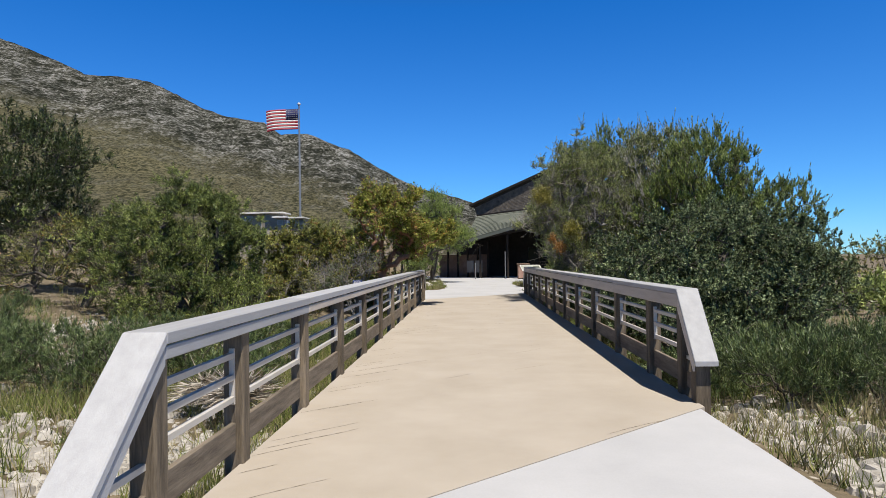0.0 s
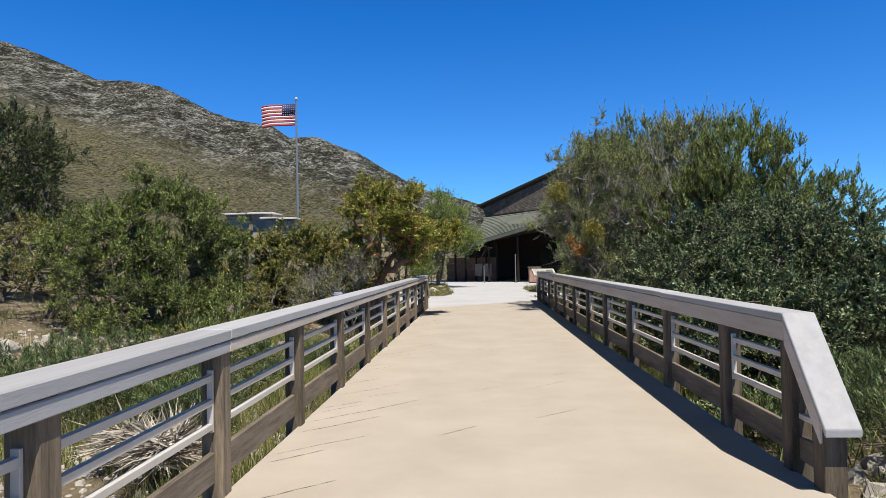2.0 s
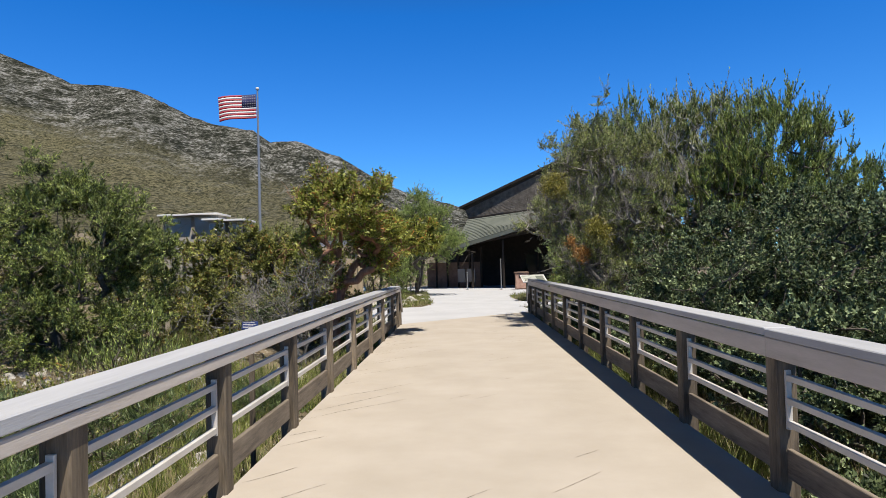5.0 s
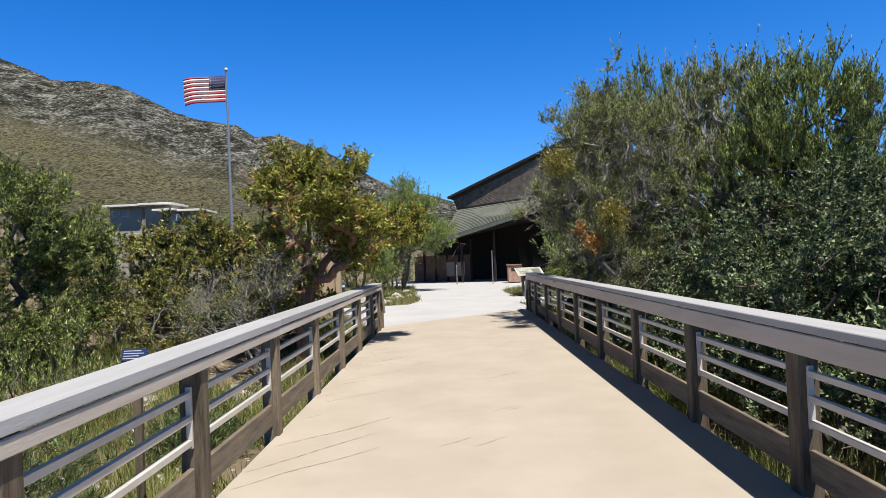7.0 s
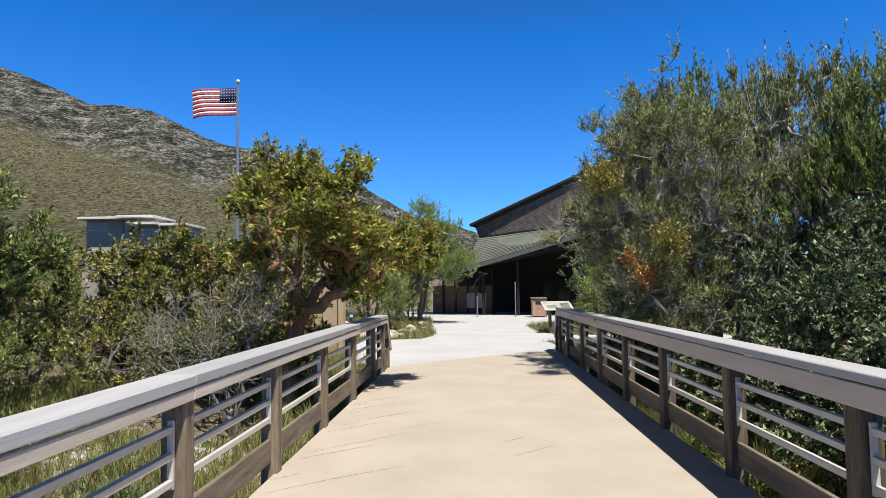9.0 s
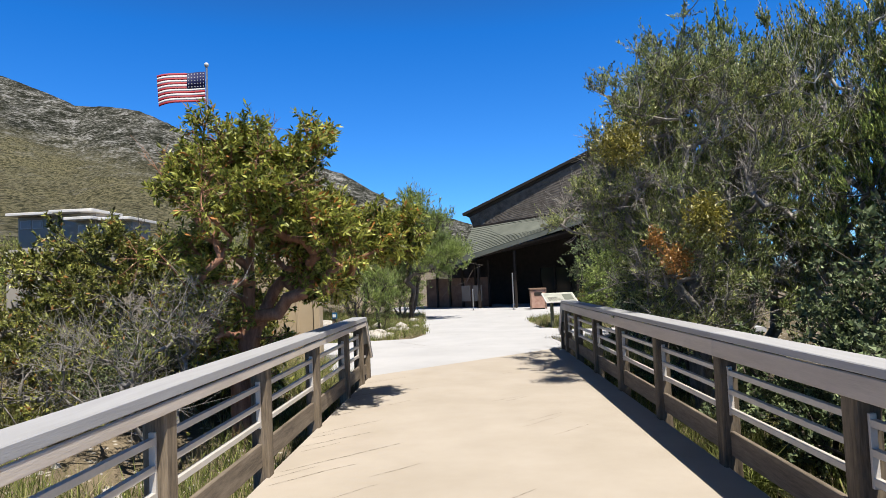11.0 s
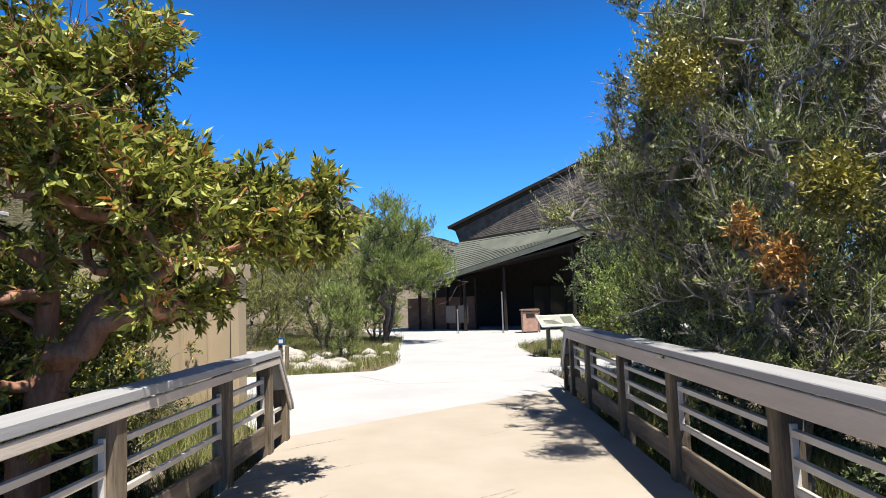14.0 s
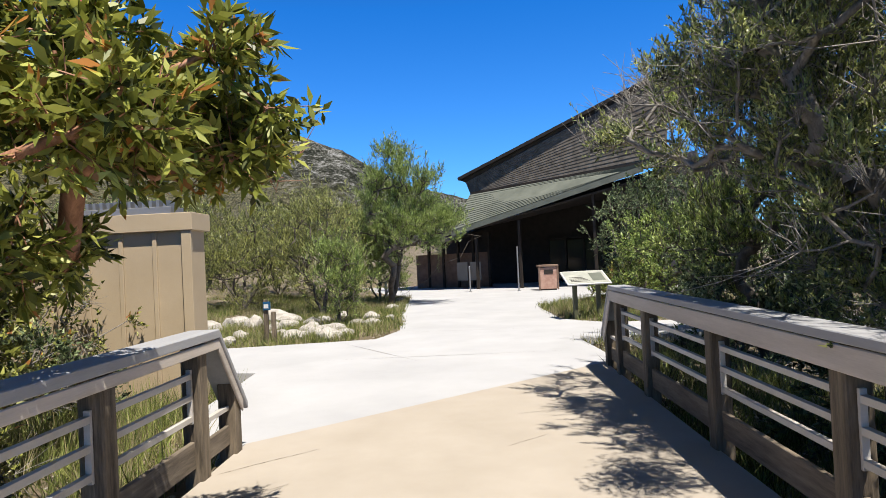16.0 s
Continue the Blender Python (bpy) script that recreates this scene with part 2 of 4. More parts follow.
def inside(x, y, outline):
    hit = False
    for (x0, y0), (x1, y1) in zip(outline, outline[1:] + outline[:1]):
        if (y0 > y) != (y1 > y) and x < (x1 - x0) * (y - y0) / (y1 - y0) + x0:
            hit = not hit
    return hit


# ---- plan ----
LEFT, RIGHT = -1.75, 2.178
DECK_PLAN = [(-1.78, 2.68), (2.21, 6.50), (2.21, 27.88), (-1.78, 24.27)]
NEAR_PLAN = [(-2.15, -9.0), (2.1, -9.0), (2.15, 6.434), (-2.15, 2.318)]
FAR_PLAN = [(-2.0, 24.082), (2.45, 28.108), (2.3, 30.6), (8.5, 31.3), (8.5, 32.9), (3.4, 33.2), (2.5, 34.4), (2.35, 38.6), (4.6, 41.5), (9.0, 43.5),
            (14.0, 52.0), (-8.0, 60.0), (-4.6, 52.0), (-2.3, 47.0), (-1.95, 40.0), (-1.35, 33.4), (-1.7, 31.9), (-4.5, 31.45), (-8.0, 31.3), (-8.0, 29.4), (-3.0, 28.2), (-2.8, 25.4)]


def height(x, y):
    """The lie of the land: a dry wash under the bridge, rising ground towards the hill."""
    s = y - 0.93 * x
    wash = ease(2.5, 8.5, s) * (1 - ease(20.0, 26.5, s))
    away = ease(1.6, 3.2, abs(x - 0.2)) 
    z = -0.14 - 0.62 * wash - 0.12 * away * (1 - wash) * (1 if y < 12 else 0.3)
    z -= 0.35 * ease(4, 14, x) * (1 if x > 0 else 0)
    z += 0.16 * ease(28, 34, y)
    z += 0.09 * max(0.0, -x - 11) + 0.035 * max(0.0, y - 36) * ease(-3, -9, x) if x < 0 else 0.0
    bumps = 0.10 * noise.noise((x * 0.45, y * 0.45, 1.7)) + 0.05 * noise.noise((x * 1.3, y * 1.3, 4.1))
    flat = inside(x, y, FAR_PLAN) or inside(x, y, NEAR_PLAN)
    return -0.16 if flat else min(z + bumps * (1 if y < 29 else 0.5), 30.0)


def spread(stops):
    out = []
    for a, b, step in stops:
        n = max(1, round((b - a) / step))
        out += [a + (b - a) * i / n for i in range(n)]
    return np.array(out + [stops[-1][1]])


def ground():
    gx = spread([(-3000, -600, 400), (-600, -120, 60), (-120, -30, 9), (-30, -12, 1.2), (-12, 12, 0.3), (12, 30, 1.5), (30, 120, 12), (120, 600, 80), (600, 3000, 400)])
    gy = spread([(-2500, -300, 400), (-300, -20, 40), (-20, -2, 2), (-2, 36, 0.3), (36, 60, 1.0), (60, 200, 12), (200, 800, 75), (800, 4000, 400)])
    co = np.array([(x, y, height(x, y)) for y in gy for x in gx])
    w = len(gx)
    i, j = np.meshgrid(np.arange(w - 1), np.arange(len(gy) - 1))
    a = (j * w + i).ravel()
    ob = from_arrays("ground", co, np.stack([a, a + 1, a + w + 1, a + w], 1), SOIL, smooth=True)
    tagged(ob, "dry stony soil of a shallow wash", "ground", kind="structure")


def mountain():
    """The hillside: its crest falls away from the far left to the middle."""
    m = bpy.data.materials.new("rocky_hillside")
    m.use_nodes = True
    n, l = m.node_tree.nodes, m.node_tree.links
    p = n["Principled BSDF"]
    p.inputs["Roughness"].default_value = 1.0
    p.inputs["Specular IOR Level"].default_value = 0.1
    tc = n.new("ShaderNodeTexCoord")
    sep = n.new("ShaderNodeSeparateXYZ")
    l.new(tc.outputs["Object"], sep.inputs[0])

    def tex(scale, detail=8, kind="ShaderNodeTexNoise", stretch=(1, 1, 1)):
        mp = n.new("ShaderNodeMapping")
        mp.inputs["Scale"].default_value = stretch
        l.new(tc.outputs["Object"], mp.inputs[0])
        t = n.new(kind)
        t.inputs["Scale"].default_value = scale
        if kind == "ShaderNodeTexNoise":
            t.inputs["Detail"].default_value, t.inputs["Roughness"].default_value = detail, 0.7
        l.new(mp.outputs[0], t.inputs["Vector"])
        return t

    def ramp(src, stops):
        r = n.new("ShaderNodeValToRGB")
        e = r.color_ramp.elements
        for i, (pos, col) in enumerate(stops):
            k = e[i] if i < 2 else e.new(pos)
            k.position, k.color = pos, (*col, 1)
        l.new(src, r.inputs[0])
        return r.outputs[0]

    def mixed(fac, a, b):
        x = n.new("ShaderNodeMix")
        x.data_type = "RGBA"
        l.new(fac, x.inputs[0])
        l.new(a, x.inputs[6])
        l.new(b, x.inputs[7])
        return x.outputs[2]
    big, ledge, fine, scrub = tex(0.02, 9), tex(0.36, 12, stretch=(1, 0.4, 1)), tex(0.7, 8, stretch=(1, 0.4, 1)), tex(0.3, 3, "ShaderNodeTexVoronoi", (1, 0.28, 1))
    patch = tex(0.07, 10, stretch=(1, 0.28, 1))
    half, uneven = n.new("ShaderNodeMath"), n.new("ShaderNodeMath")
    half.operation, uneven.operation = "MULTIPLY_ADD", "MULTIPLY_ADD"
    l.new(patch.outputs[0], half.inputs[0])
    half.inputs[1].default_value, half.inputs[2].default_value = 0.6, -0.18
    l.new(ledge.outputs[0], uneven.inputs[0])
    uneven.inputs[1].default_value = 0.75
    l.new(half.outputs[0], uneven.inputs[2])
    rock = ramp(uneven.outputs[0], [(0.44, (0.016, 0.018, 0.012)), (0.62, (0.36, 0.355, 0.345)), (0.52, (0.105, 0.104, 0.088))])
    grass = ramp(fine.outputs[0], [(0.43, (0.052, 0.052, 0.026)), (0.57, (0.225, 0.204, 0.120))])
    hgt = n.new("ShaderNodeMapRange")
    hgt.inputs[1].default_value, hgt.inputs[2].default_value = 0.0, 75.0
    lean = n.new("ShaderNodeMath")
    lean.operation = "MULTIPLY_ADD"
    l.new(sep.outputs[0], lean.inputs[0])
    lean.inputs[1].default_value = 0.33
    l.new(sep.outputs[2], lean.inputs[2])
    l.new(lean.outputs[0], hgt.inputs[0])
    add = n.new("ShaderNodeMath")
    add.operation = "ADD"
    l.new(hgt.outputs[0], add.inputs[0])
    l.new(big.outputs[0], add.inputs[1])
    base = mixed(ramp(add.outputs[0], [(0.45, (0, 0, 0)), (0.95, (1, 1, 1))]), grass, rock)
    dots = ramp(scrub.outputs["Distance"], [(0.16, (1, 1, 1)), (0.3, (0, 0, 0))])
    green = n.new("ShaderNodeRGB")
    green.outputs[0].default_value = (0.026, 0.03, 0.015, 1)
    fac = n.new("ShaderNodeMath")
    fac.operation = "MULTIPLY"
    l.new(dots, fac.inputs[0])
    fac.inputs[1].default_value = 0.8
    l.new(mixed(fac.outputs[0], base, green.outputs[0]), p.inputs["Base Color"])
    bp = n.new("ShaderNodeBump")
    bp.inputs["Strength"].default_value, bp.inputs["Distance"].default_value = 1.0, 7.0
    l.new(ledge.outputs[0], bp.inputs["Height"])
    l.new(bp.outputs[0], p.inputs["Normal"])

    crest_s = [-2.6, -1.6, -1.0, -0.789, -0.72, -0.693, -0.65, -0.60, -0.538, -0.498, -0.458, -0.414, -0.37, -0.317, -0.291, -0.247, -0.212, -0.186, -0.142, -0.082, -0.027, 0.05, 0.16, 0.4]
    crest_e = [0.30, 0.41, 0.43, 0.376, 0.357, 0.346, 0.325, 0.301, 0.295, 0.288, 0.267, 0.243, 0.227, 0.219, 0.200, 0.199, 0.184, 0.176, 0.147, 0.115, 0.099, 0.07, 0.045, 0.02]
    far, near = 900.0, 75.0
    ss = np.linspace(-2.4, 0.38, 420)
    rr = np.linspace(0, 1, 150)
    co = []
    for t in rr:
        for s in ss:
            y = near + (far - near) * t
            e = float(np.interp(s, crest_s, crest_e))
            x = s * y
            z = (e * far) * (0.28 * t + 0.72 * t ** 1.75) * ease(-0.02, 0.05, t)
            rough = (6.0 * noise.fractal((x * 0.02, y * 0.012, 0.3), 0.8, 2.1, 6) + 4.0 * abs(noise.noise((x * 0.05, y * 0.05, z * 0.1))))
            co.append((x, y, z + rough * min(1.0, t * 2.5) * (0.4 if t > 0.97 else 1.0) - 1.0))
    for s in ss:
        co.append((s * far * 1.25, far * 1.25, -5))
    w = len(ss)
    i, j = np.meshgrid(np.arange(w - 1), np.arange(len(rr)))
    a = (j * w + i).ravel()
    ob = from_arrays("mountain_backdrop", co, np.stack([a, a + 1, a + w + 1, a + w], 1), m)
    tagged(ob, "rocky desert hillside with grass and scrub", "hill", kind="structure")


ground()
mountain()
tagged(prism("bridge_deck", DECK_PLAN, -0.28, 0.0, DECK), "tan coated footbridge deck with fine skewed cracks", "deck", kind="structure")
tagged(prism("pavement_near", NEAR_PLAN, -0.15, -0.004, CONCRETE), "pale concrete walkway", "pavement", kind="structure")
tagged(prism("pavement_far", FAR_PLAN, -0.15, -0.004, CONCRETE), "sunlit pale concrete forecourt", "pavement", kind="structure")


def cracks():
    """Dark hairlines in the deck along the skew, and the saw cuts of the forecourt."""
    rnd = random.Random(5)
    verts, faces = [], []

    def strip(x, y, ang, length, width, z=0.0015):
        d, q = Vector((math.cos(ang), math.sin(ang), 0)), Vector((-math.sin(ang), math.cos(ang), 0)) * width / 2
        a, b = Vector((x, y, z)), Vector((x, y, z)) + d * length
        k = len(verts)
        verts.extend([a, (a + b) / 2 - q, b, (a + b) / 2 + q])
        faces.append((k, k + 1, k + 2, k + 3))
    skew = math.atan2(0.93, 1)

    def crack(x, y, length, width):
        """A hairline along the skew, in short bent pieces that thin out to its ends."""
        ang, n = skew + rnd.uniform(-0.04, 0.04), max(3, int(length / 0.14))
        for k in range(n):
            step = length / n
            if inside(x, y, DECK_PLAN) and inside(x + 0.1, y + 0.1, DECK_PLAN):
                strip(x, y, ang, step * 1.25, width * (0.5 + math.sin(math.pi * (k + 0.5) / n)))
            x, y = x + math.cos(ang) * step, y + math.sin(ang) * step
            ang += rnd.uniform(-0.10, 0.10) + (skew - ang) * 0.4
    y = 3.0
    while y < 23.5:
        # most start at the kerb side and fade out; some lie in the middle
        crack(-1.77 + rnd.uniform(0, 0.06), y, rnd.choice([0.3, 0.5, 0.9, 1.4]), rnd.uniform(0.005, 0.010))
        if rnd.random() < 0.5:
            crack(rnd.uniform(-1.5, 1.2), y + rnd.uniform(0.5, 2.5), rnd.uniform(0.25, 0.8), rnd.uniform(0.004, 0.008))
        y += rnd.choice([0.2, 0.4, 0.7, 1.0])
    ob = link("deck_cracks", verts, faces, JOINT)
    tagged(ob, "fine dark cracks in the deck coating", "crack", kind="stuff")
    verts.clear(), faces.clear()
    for x, yy, ang, length in ((-2.6, 29.2, 0.0, 4.9), (-1.5, 33.0, -0.1, 3.7), (-1.8, 37, 0, 4.1), (-1.9, 41.5, 0, 6), (-6.5, 28.3, 1.57, 3), (-2.4, 31.6, -1.0, 3.5)):
        strip(x, yy, ang, length, 0.016, 0.0)
    ob = link("forecourt_joints", verts, faces, FAINT)
    tagged(ob, "saw-cut joints in pale concrete", "joint", kind="stuff")


cracks()


# ---- bridge railings ----
def railing(x, side, posts, bend_near, bend_far, top, out, thick, deep, run_out, newer, label):
    """side is +1 where the deck lies towards +x of the posts. Posts, kick boards, steel bars, fascia and a broad cap that drops to a short end post."""
    root = thing("bridge_railing", label, "railing", "bridge railings")
    inner, outer = x, x - side * 0.15
    lo, hi = min(inner, outer), max(inner, outer)
    rnd = random.Random(int(x * 10))
    ends = [(posts[0] - run_out, -1), (posts[-1] + 0.62, 1)]
    for y in posts:
        box("post", (lo, y - 0.15, -0.55), (hi, y, top - thick - 0.004), POST, root, bevel=0.012)
    drop = 0.7
    for (y, way), bend in zip(ends, (bend_near, bend_far)):
        slope = drop / (y + way * 0.16 - bend)
        quads = [[(lo, v, -0.4), (hi, v, -0.4), (hi, v, top - thick - 0.006 - slope * (v - bend)), (lo, v, top - thick - 0.006 - slope * (v - bend))] for v in (y - 0.07, y + 0.07)]
        hull("post", *quads, POST, root, "short end post with a slanted top")
    spans = list(zip(posts[:-1], posts[1:]))
    mid = (lo + hi) / 2
    for k, (a, b) in enumerate(spans):
        b -= 0.15
        box("kick_board", (mid - 0.02, a + 0.004, 0.10), (mid + 0.02, b - 0.004, 0.305), KICK, root)
        box("bar_frame", (mid - 0.02, a + 0.008, 0.44), (mid + 0.02, a + 0.03, 0.85), BAR, root, "pale painted steel", 0.002)
        box("bar_frame", (mid - 0.02, b - 0.03, 0.44), (mid + 0.02, b - 0.008, 0.85), BAR, root, "pale painted steel", 0.002)
        for z in (0.48, 0.64, 0.80):
            box("bar", (mid - 0.02, a + 0.031, z - 0.021), (mid + 0.02, b - 0.031, z + 0.021), BAR, root, "pale painted steel", 0.002)
    # cap and fascia in lengths of four posts, with the bends mitred
    c_in, c_out = x + side * 0.034, x - side * out
    f_in, f_out = x + side * 0.025, x + side * 0.002
    cuts = [bend_near] + posts[2:-2:4] + [bend_far]
    cuts = [cuts[0]] + [c - 0.07 for c in cuts[1:-1]] + [cuts[-1]]
    for a, b in zip(cuts[:-1], cuts[1:]):
        a, b = a + (0.002 if a != bend_near else 0), b - (0.002 if b != bend_far else 0)
        lift = rnd.uniform(-0.006, 0.006)
        hull("cap_board", [(c_in, a, top - thick + lift), (c_out, a, top - thick + lift), (c_out, a, top + lift), (c_in, a, top + lift)],
             [(c_in, b, top - thick + lift), (c_out, b, top - thick + lift), (c_out, b, top + lift), (c_in, b, top + lift)], CAP, root)
        hull("fascia_board", [(f_in, a, top - deep), (f_out, a, top - deep), (f_out, a, top - thick - 0.008), (f_in, a, top - thick - 0.008)],
             [(f_in, b, top - deep), (f_out, b, top - deep), (f_out, b, top - thick - 0.008), (f_in, b, top - thick - 0.008)], CAP if newer and a < cuts[1] - 0.1 else FASCIA, root)
    for (y_end, way), bend in zip(ends, (bend_near, bend_far)):
        ye = y_end + way * 0.16
        ends_c = [[(c_in, yy, zz - thick), (c_out, yy, zz - thick), (c_out, yy, zz), (c_in, yy, zz)] for yy, zz in ((bend, top + 0.002), (ye, top - drop))]
        hull("end_cap_board", *ends_c, CAP, root)
        yf, zf = y_end + way * 0.07, top - thick - 0.008 - drop * (y_end + way * 0.07 - bend) / (ye - bend)
        ends_f = [[(f_in, yy, zz - deep + thick - 0.02), (f_out, yy, zz - deep + thick - 0.02), (f_out, yy, zz), (f_in, yy, zz)] for yy, zz in ((bend, top - thick - 0.008), (yf, zf))]
        hull("end_fascia_board", *ends_f, CAP if newer and way < 0 else FASCIA, root)
        a, b = sorted((y_end, posts[0] if way < 0 else posts[-1]))
        box("kick_board", (mid - 0.02, a + 0.075, 0.085), (mid + 0.02, b - 0.145 if way < 0 else b - 0.07, 0.25), KICK, root)
        box("bar", (mid - 0.02, a + 0.075, 0.38), (mid + 0.02, b - 0.145 if way < 0 else b - 0.07, 0.418), BAR, root, "pale painted steel", 0.002)
    return root


LPOSTS = [3.53, 4.87, 6.69, 8.58, 10.48, 12.44, 14.34, 16.25, 18.19, 20.14, 22.09, 23.40]
RPOSTS = [7.24, 8.49, 10.35, 12.33, 14.23, 16.11, 18.07, 19.96, 21.88, 23.70, 25.66, 27.0]
railing(LEFT, 1, LPOSTS, 3.45, 23.6, 1.108, 0.215, 0.068, 0.152, 0.72, True, "weathered timber bridge railing with grey cap and steel bars")
railing(RIGHT, -1, RPOSTS, 7.12, 27.15, 1.135, 0.2, 0.056, 0.205, 0.52, False, "weathered timber bridge railing with grey cap and steel bars")


# ---- visitor building ----
U, BACK = Vector((0.87, -0.49, 0)), Vector((0.49, 0.87, 0))
CORNER = Vector((0.08, 51.0, 0))


def at(u, back, z):
    return CORNER + U * u + BACK * back + Vector((0, 0, z))


def slab(name, corners, thick, mat, parent, label=""):
    """A four-cornered plate of some thickness."""
    a = [Vector(c) for c in corners]
    nrm = (a[1] - a[0]).cross(a[3] - a[0]).normalized() * thick
    bm = bmesh.new()
    vs = [bm.verts.new(v) for v in a + [v - nrm for v in a]]
    for f in [(0, 1, 2, 3), (7, 6, 5, 4)] + [(i, 4 + i, 4 + (i + 1) % 4, (i + 1) % 4) for i in range(4)]:
        bm.faces.new([vs[i] for i in f])
    bmesh.ops.recalc_face_normals(bm, faces=bm.faces)
    return part(name, bm, mat, parent, label)


def courses(name, low_l, low_r, high_l, high_r, rows, lap, mat, parent):
    """Overlapping courses of roofing, each a thin plate proud of the one above."""
    out = (low_r - low_l).cross(high_l - low_l).normalized()
    if out.y > 0 or out.z < 0 and abs(out.z) > 0.5:
        out = -out
    for k in range(rows):
        a, b = k / rows, (k + 1.06) / rows
        b = min(b, 1.0)
        p = [low_l.lerp(high_l, a) + out * lap, low_r.lerp(high_r, a) + out * lap, low_r.lerp(high_r, b), low_l.lerp(high_l, b)]
        slab(name, p, 0.02, mat, parent)


def visitor_building():
    root = thing("visitor_building", "low brown shingled visitor building with a deep shaded porch", "building", at=CORNER)
    inv = Matrix.Translation(-CORNER)

    def settle():
        for o in root.children:
            o.matrix_parent_inverse = inv
    # lower roof over the porch
    el, er = at(-0.7, 0, 2.95), at(9.0, 0, 5.15)
    ml, mr = at(-1.0, 2.7, 4.98), at(9.3, 2.7, 5.62)
    slab("porch_roof", [el, er, mr, ml], 0.12, ROOFING, root)
    courses("roof_course", el + Vector((0, 0, 0.03)), er + Vector((0, 0, 0.03)), ml + Vector((0, 0, 0.03)), mr + Vector((0, 0, 0.03)), 14, 0.03, ROOFING, root)
    slab("fascia", [el + Vector((0, -0.02, -0.24)), er + Vector((0, -0.02, -0.24)), er + Vector((0, -0.02, 0.02)), el + Vector((0, -0.02, 0.02))], 0.05, ROOFING, root)
    # upper gable of shingles and its dark rake
    tl, tr = at(-1.3, 2.9, 5.72), at(9.6, 2.9, 9.5)
    slab("gable_wall", [ml + Vector((0, 0, -0.2)) + BACK * 0.2, mr + Vector((0, 0, -0.2)) + BACK * 0.2, tr, tl], 0.15, SHINGLE, root)
    courses("shingle_course", ml + BACK * 0.1, mr + BACK * 0.1, tl + BACK * -0.1, tr + BACK * -0.1, 16, 0.035, SHINGLE, root)
    slab("rake_board", [tl + Vector((0, -0.1, -0.06)), tr + Vector((0, -0.1, -0.06)), tr + Vector((0, -0.1, 0.34)), tl + Vector((-0.5, -0.1, 0.2))], 0.08, TRIM_AND_SHADE, root)
    slab("upper_roof", [tl + Vector((-0.5, -0.25, 0.24)), tr + Vector((0, -0.25, 0.38)), tr + BACK * 9 + Vector((0, 0, 0.4)), tl + BACK * 9 + Vector((-0.5, 0, 0.2))], 0.16, TRIM_AND_SHADE, root)
    slab("flashing", [ml + Vector((0, -0.05, 0.02)), mr + Vector((0, -0.05, 0.02)), mr + Vector((0, -0.05, 0.14)), ml + Vector((0, -0.05, 0.14))], 0.06, TRIM_AND_SHADE, root)
    # walls and ceiling of the porch, its deep shade put into a near-black colour
    slab("back_wall", [at(-5, 6.5, -0.14), at(12, 6.5, -0.14), at(12, 6.5, 6.4), at(-5, 6.5, 3.4)], 0.2, TRIM_AND_SHADE, root)
    slab("side_wall", [at(10, -1.0, -0.14), at(10, 7, -0.14), at(10, 7, 6.5), at(10, -1, 5.2)], 0.2, TRIM_AND_SHADE, root)
    slab("porch_ceiling", [at(-1.2, 0.3, 2.75), at(9, 0.3, 4.7), at(9, 6.6, 4.9), at(-1.2, 6.6, 3.9)], 0.08, TRIM_AND_SHADE, root)
    # wing roof, carried forward past the panels to keep the sun off them
    slab("roof_above_wing", [at(-5.2, -0.2, 2.45), at(-0.72, -0.2, 2.45), at(-0.9, 7, 3.9), at(-5.2, 7, 3.9)], 0.12, TRIM_AND_SHADE, root)
    # low block wall, panels and posts
    for k in range(5):
        a = -4.6 + k * 0.95
        slab("wall_panel", [at(a, 2.5, -0.14), at(a + 0.82, 2.5, -0.14), at(a + 0.82, 2.5, 1.85), at(a, 2.5, 1.85)], 0.18, BLOCK, root)
        slab("pier", [at(a + 0.83, 2.4, -0.14), at(a + 0.94, 2.4, -0.14), at(a + 0.94, 2.4, 2.9), at(a + 0.83, 2.4, 2.9)], 0.2, TRIM_AND_SHADE, root)
    # pale notices, their colour dimmed to stand in for the porch's shade
    for a in (-1.35, -0.55):
        slab("notice_panel", [at(a, 1.5, 0.4), at(a + 0.62, 1.5, 0.4), at(a + 0.62, 1.5, 1.36), at(a, 1.5, 1.36)], 0.05, plain("shade_dimmed_notice", (0.18, 0.169, 0.158)), root)
    for a, h in ((0.35, 2.6), (2.75, 3.3), (6.5, 4.4)):
        slab("porch_post", [at(a, 0.5, -0.14), at(a + 0.12, 0.5, -0.14), at(a + 0.12, 0.5, h), at(a, 0.5, h)], 0.12, TRIM_AND_SHADE, root)
    # door frames coloured near-black as the porch's shade would leave them
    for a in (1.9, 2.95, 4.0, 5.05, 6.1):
        slab("door_frame", [at(a - 0.06, 6.2, -0.14), at(a + 0.06, 6.2, -0.14), at(a + 0.06, 6.2, 2.4), at(a - 0.06, 6.2, 2.4)], 0.1, TRIM_AND_SHADE, root)
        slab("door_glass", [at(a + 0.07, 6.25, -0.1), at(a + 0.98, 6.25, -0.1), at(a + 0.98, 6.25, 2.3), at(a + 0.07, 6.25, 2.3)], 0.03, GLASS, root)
        slab("transom", [at(a - 0.06, 6.2, 2.41), at(a + 0.99, 6.2, 2.41), at(a + 0.99, 6.2, 2.52), at(a - 0.06, 6.2, 2.52)], 0.1, TRIM_AND_SHADE, root)
    settle()


visitor_building()


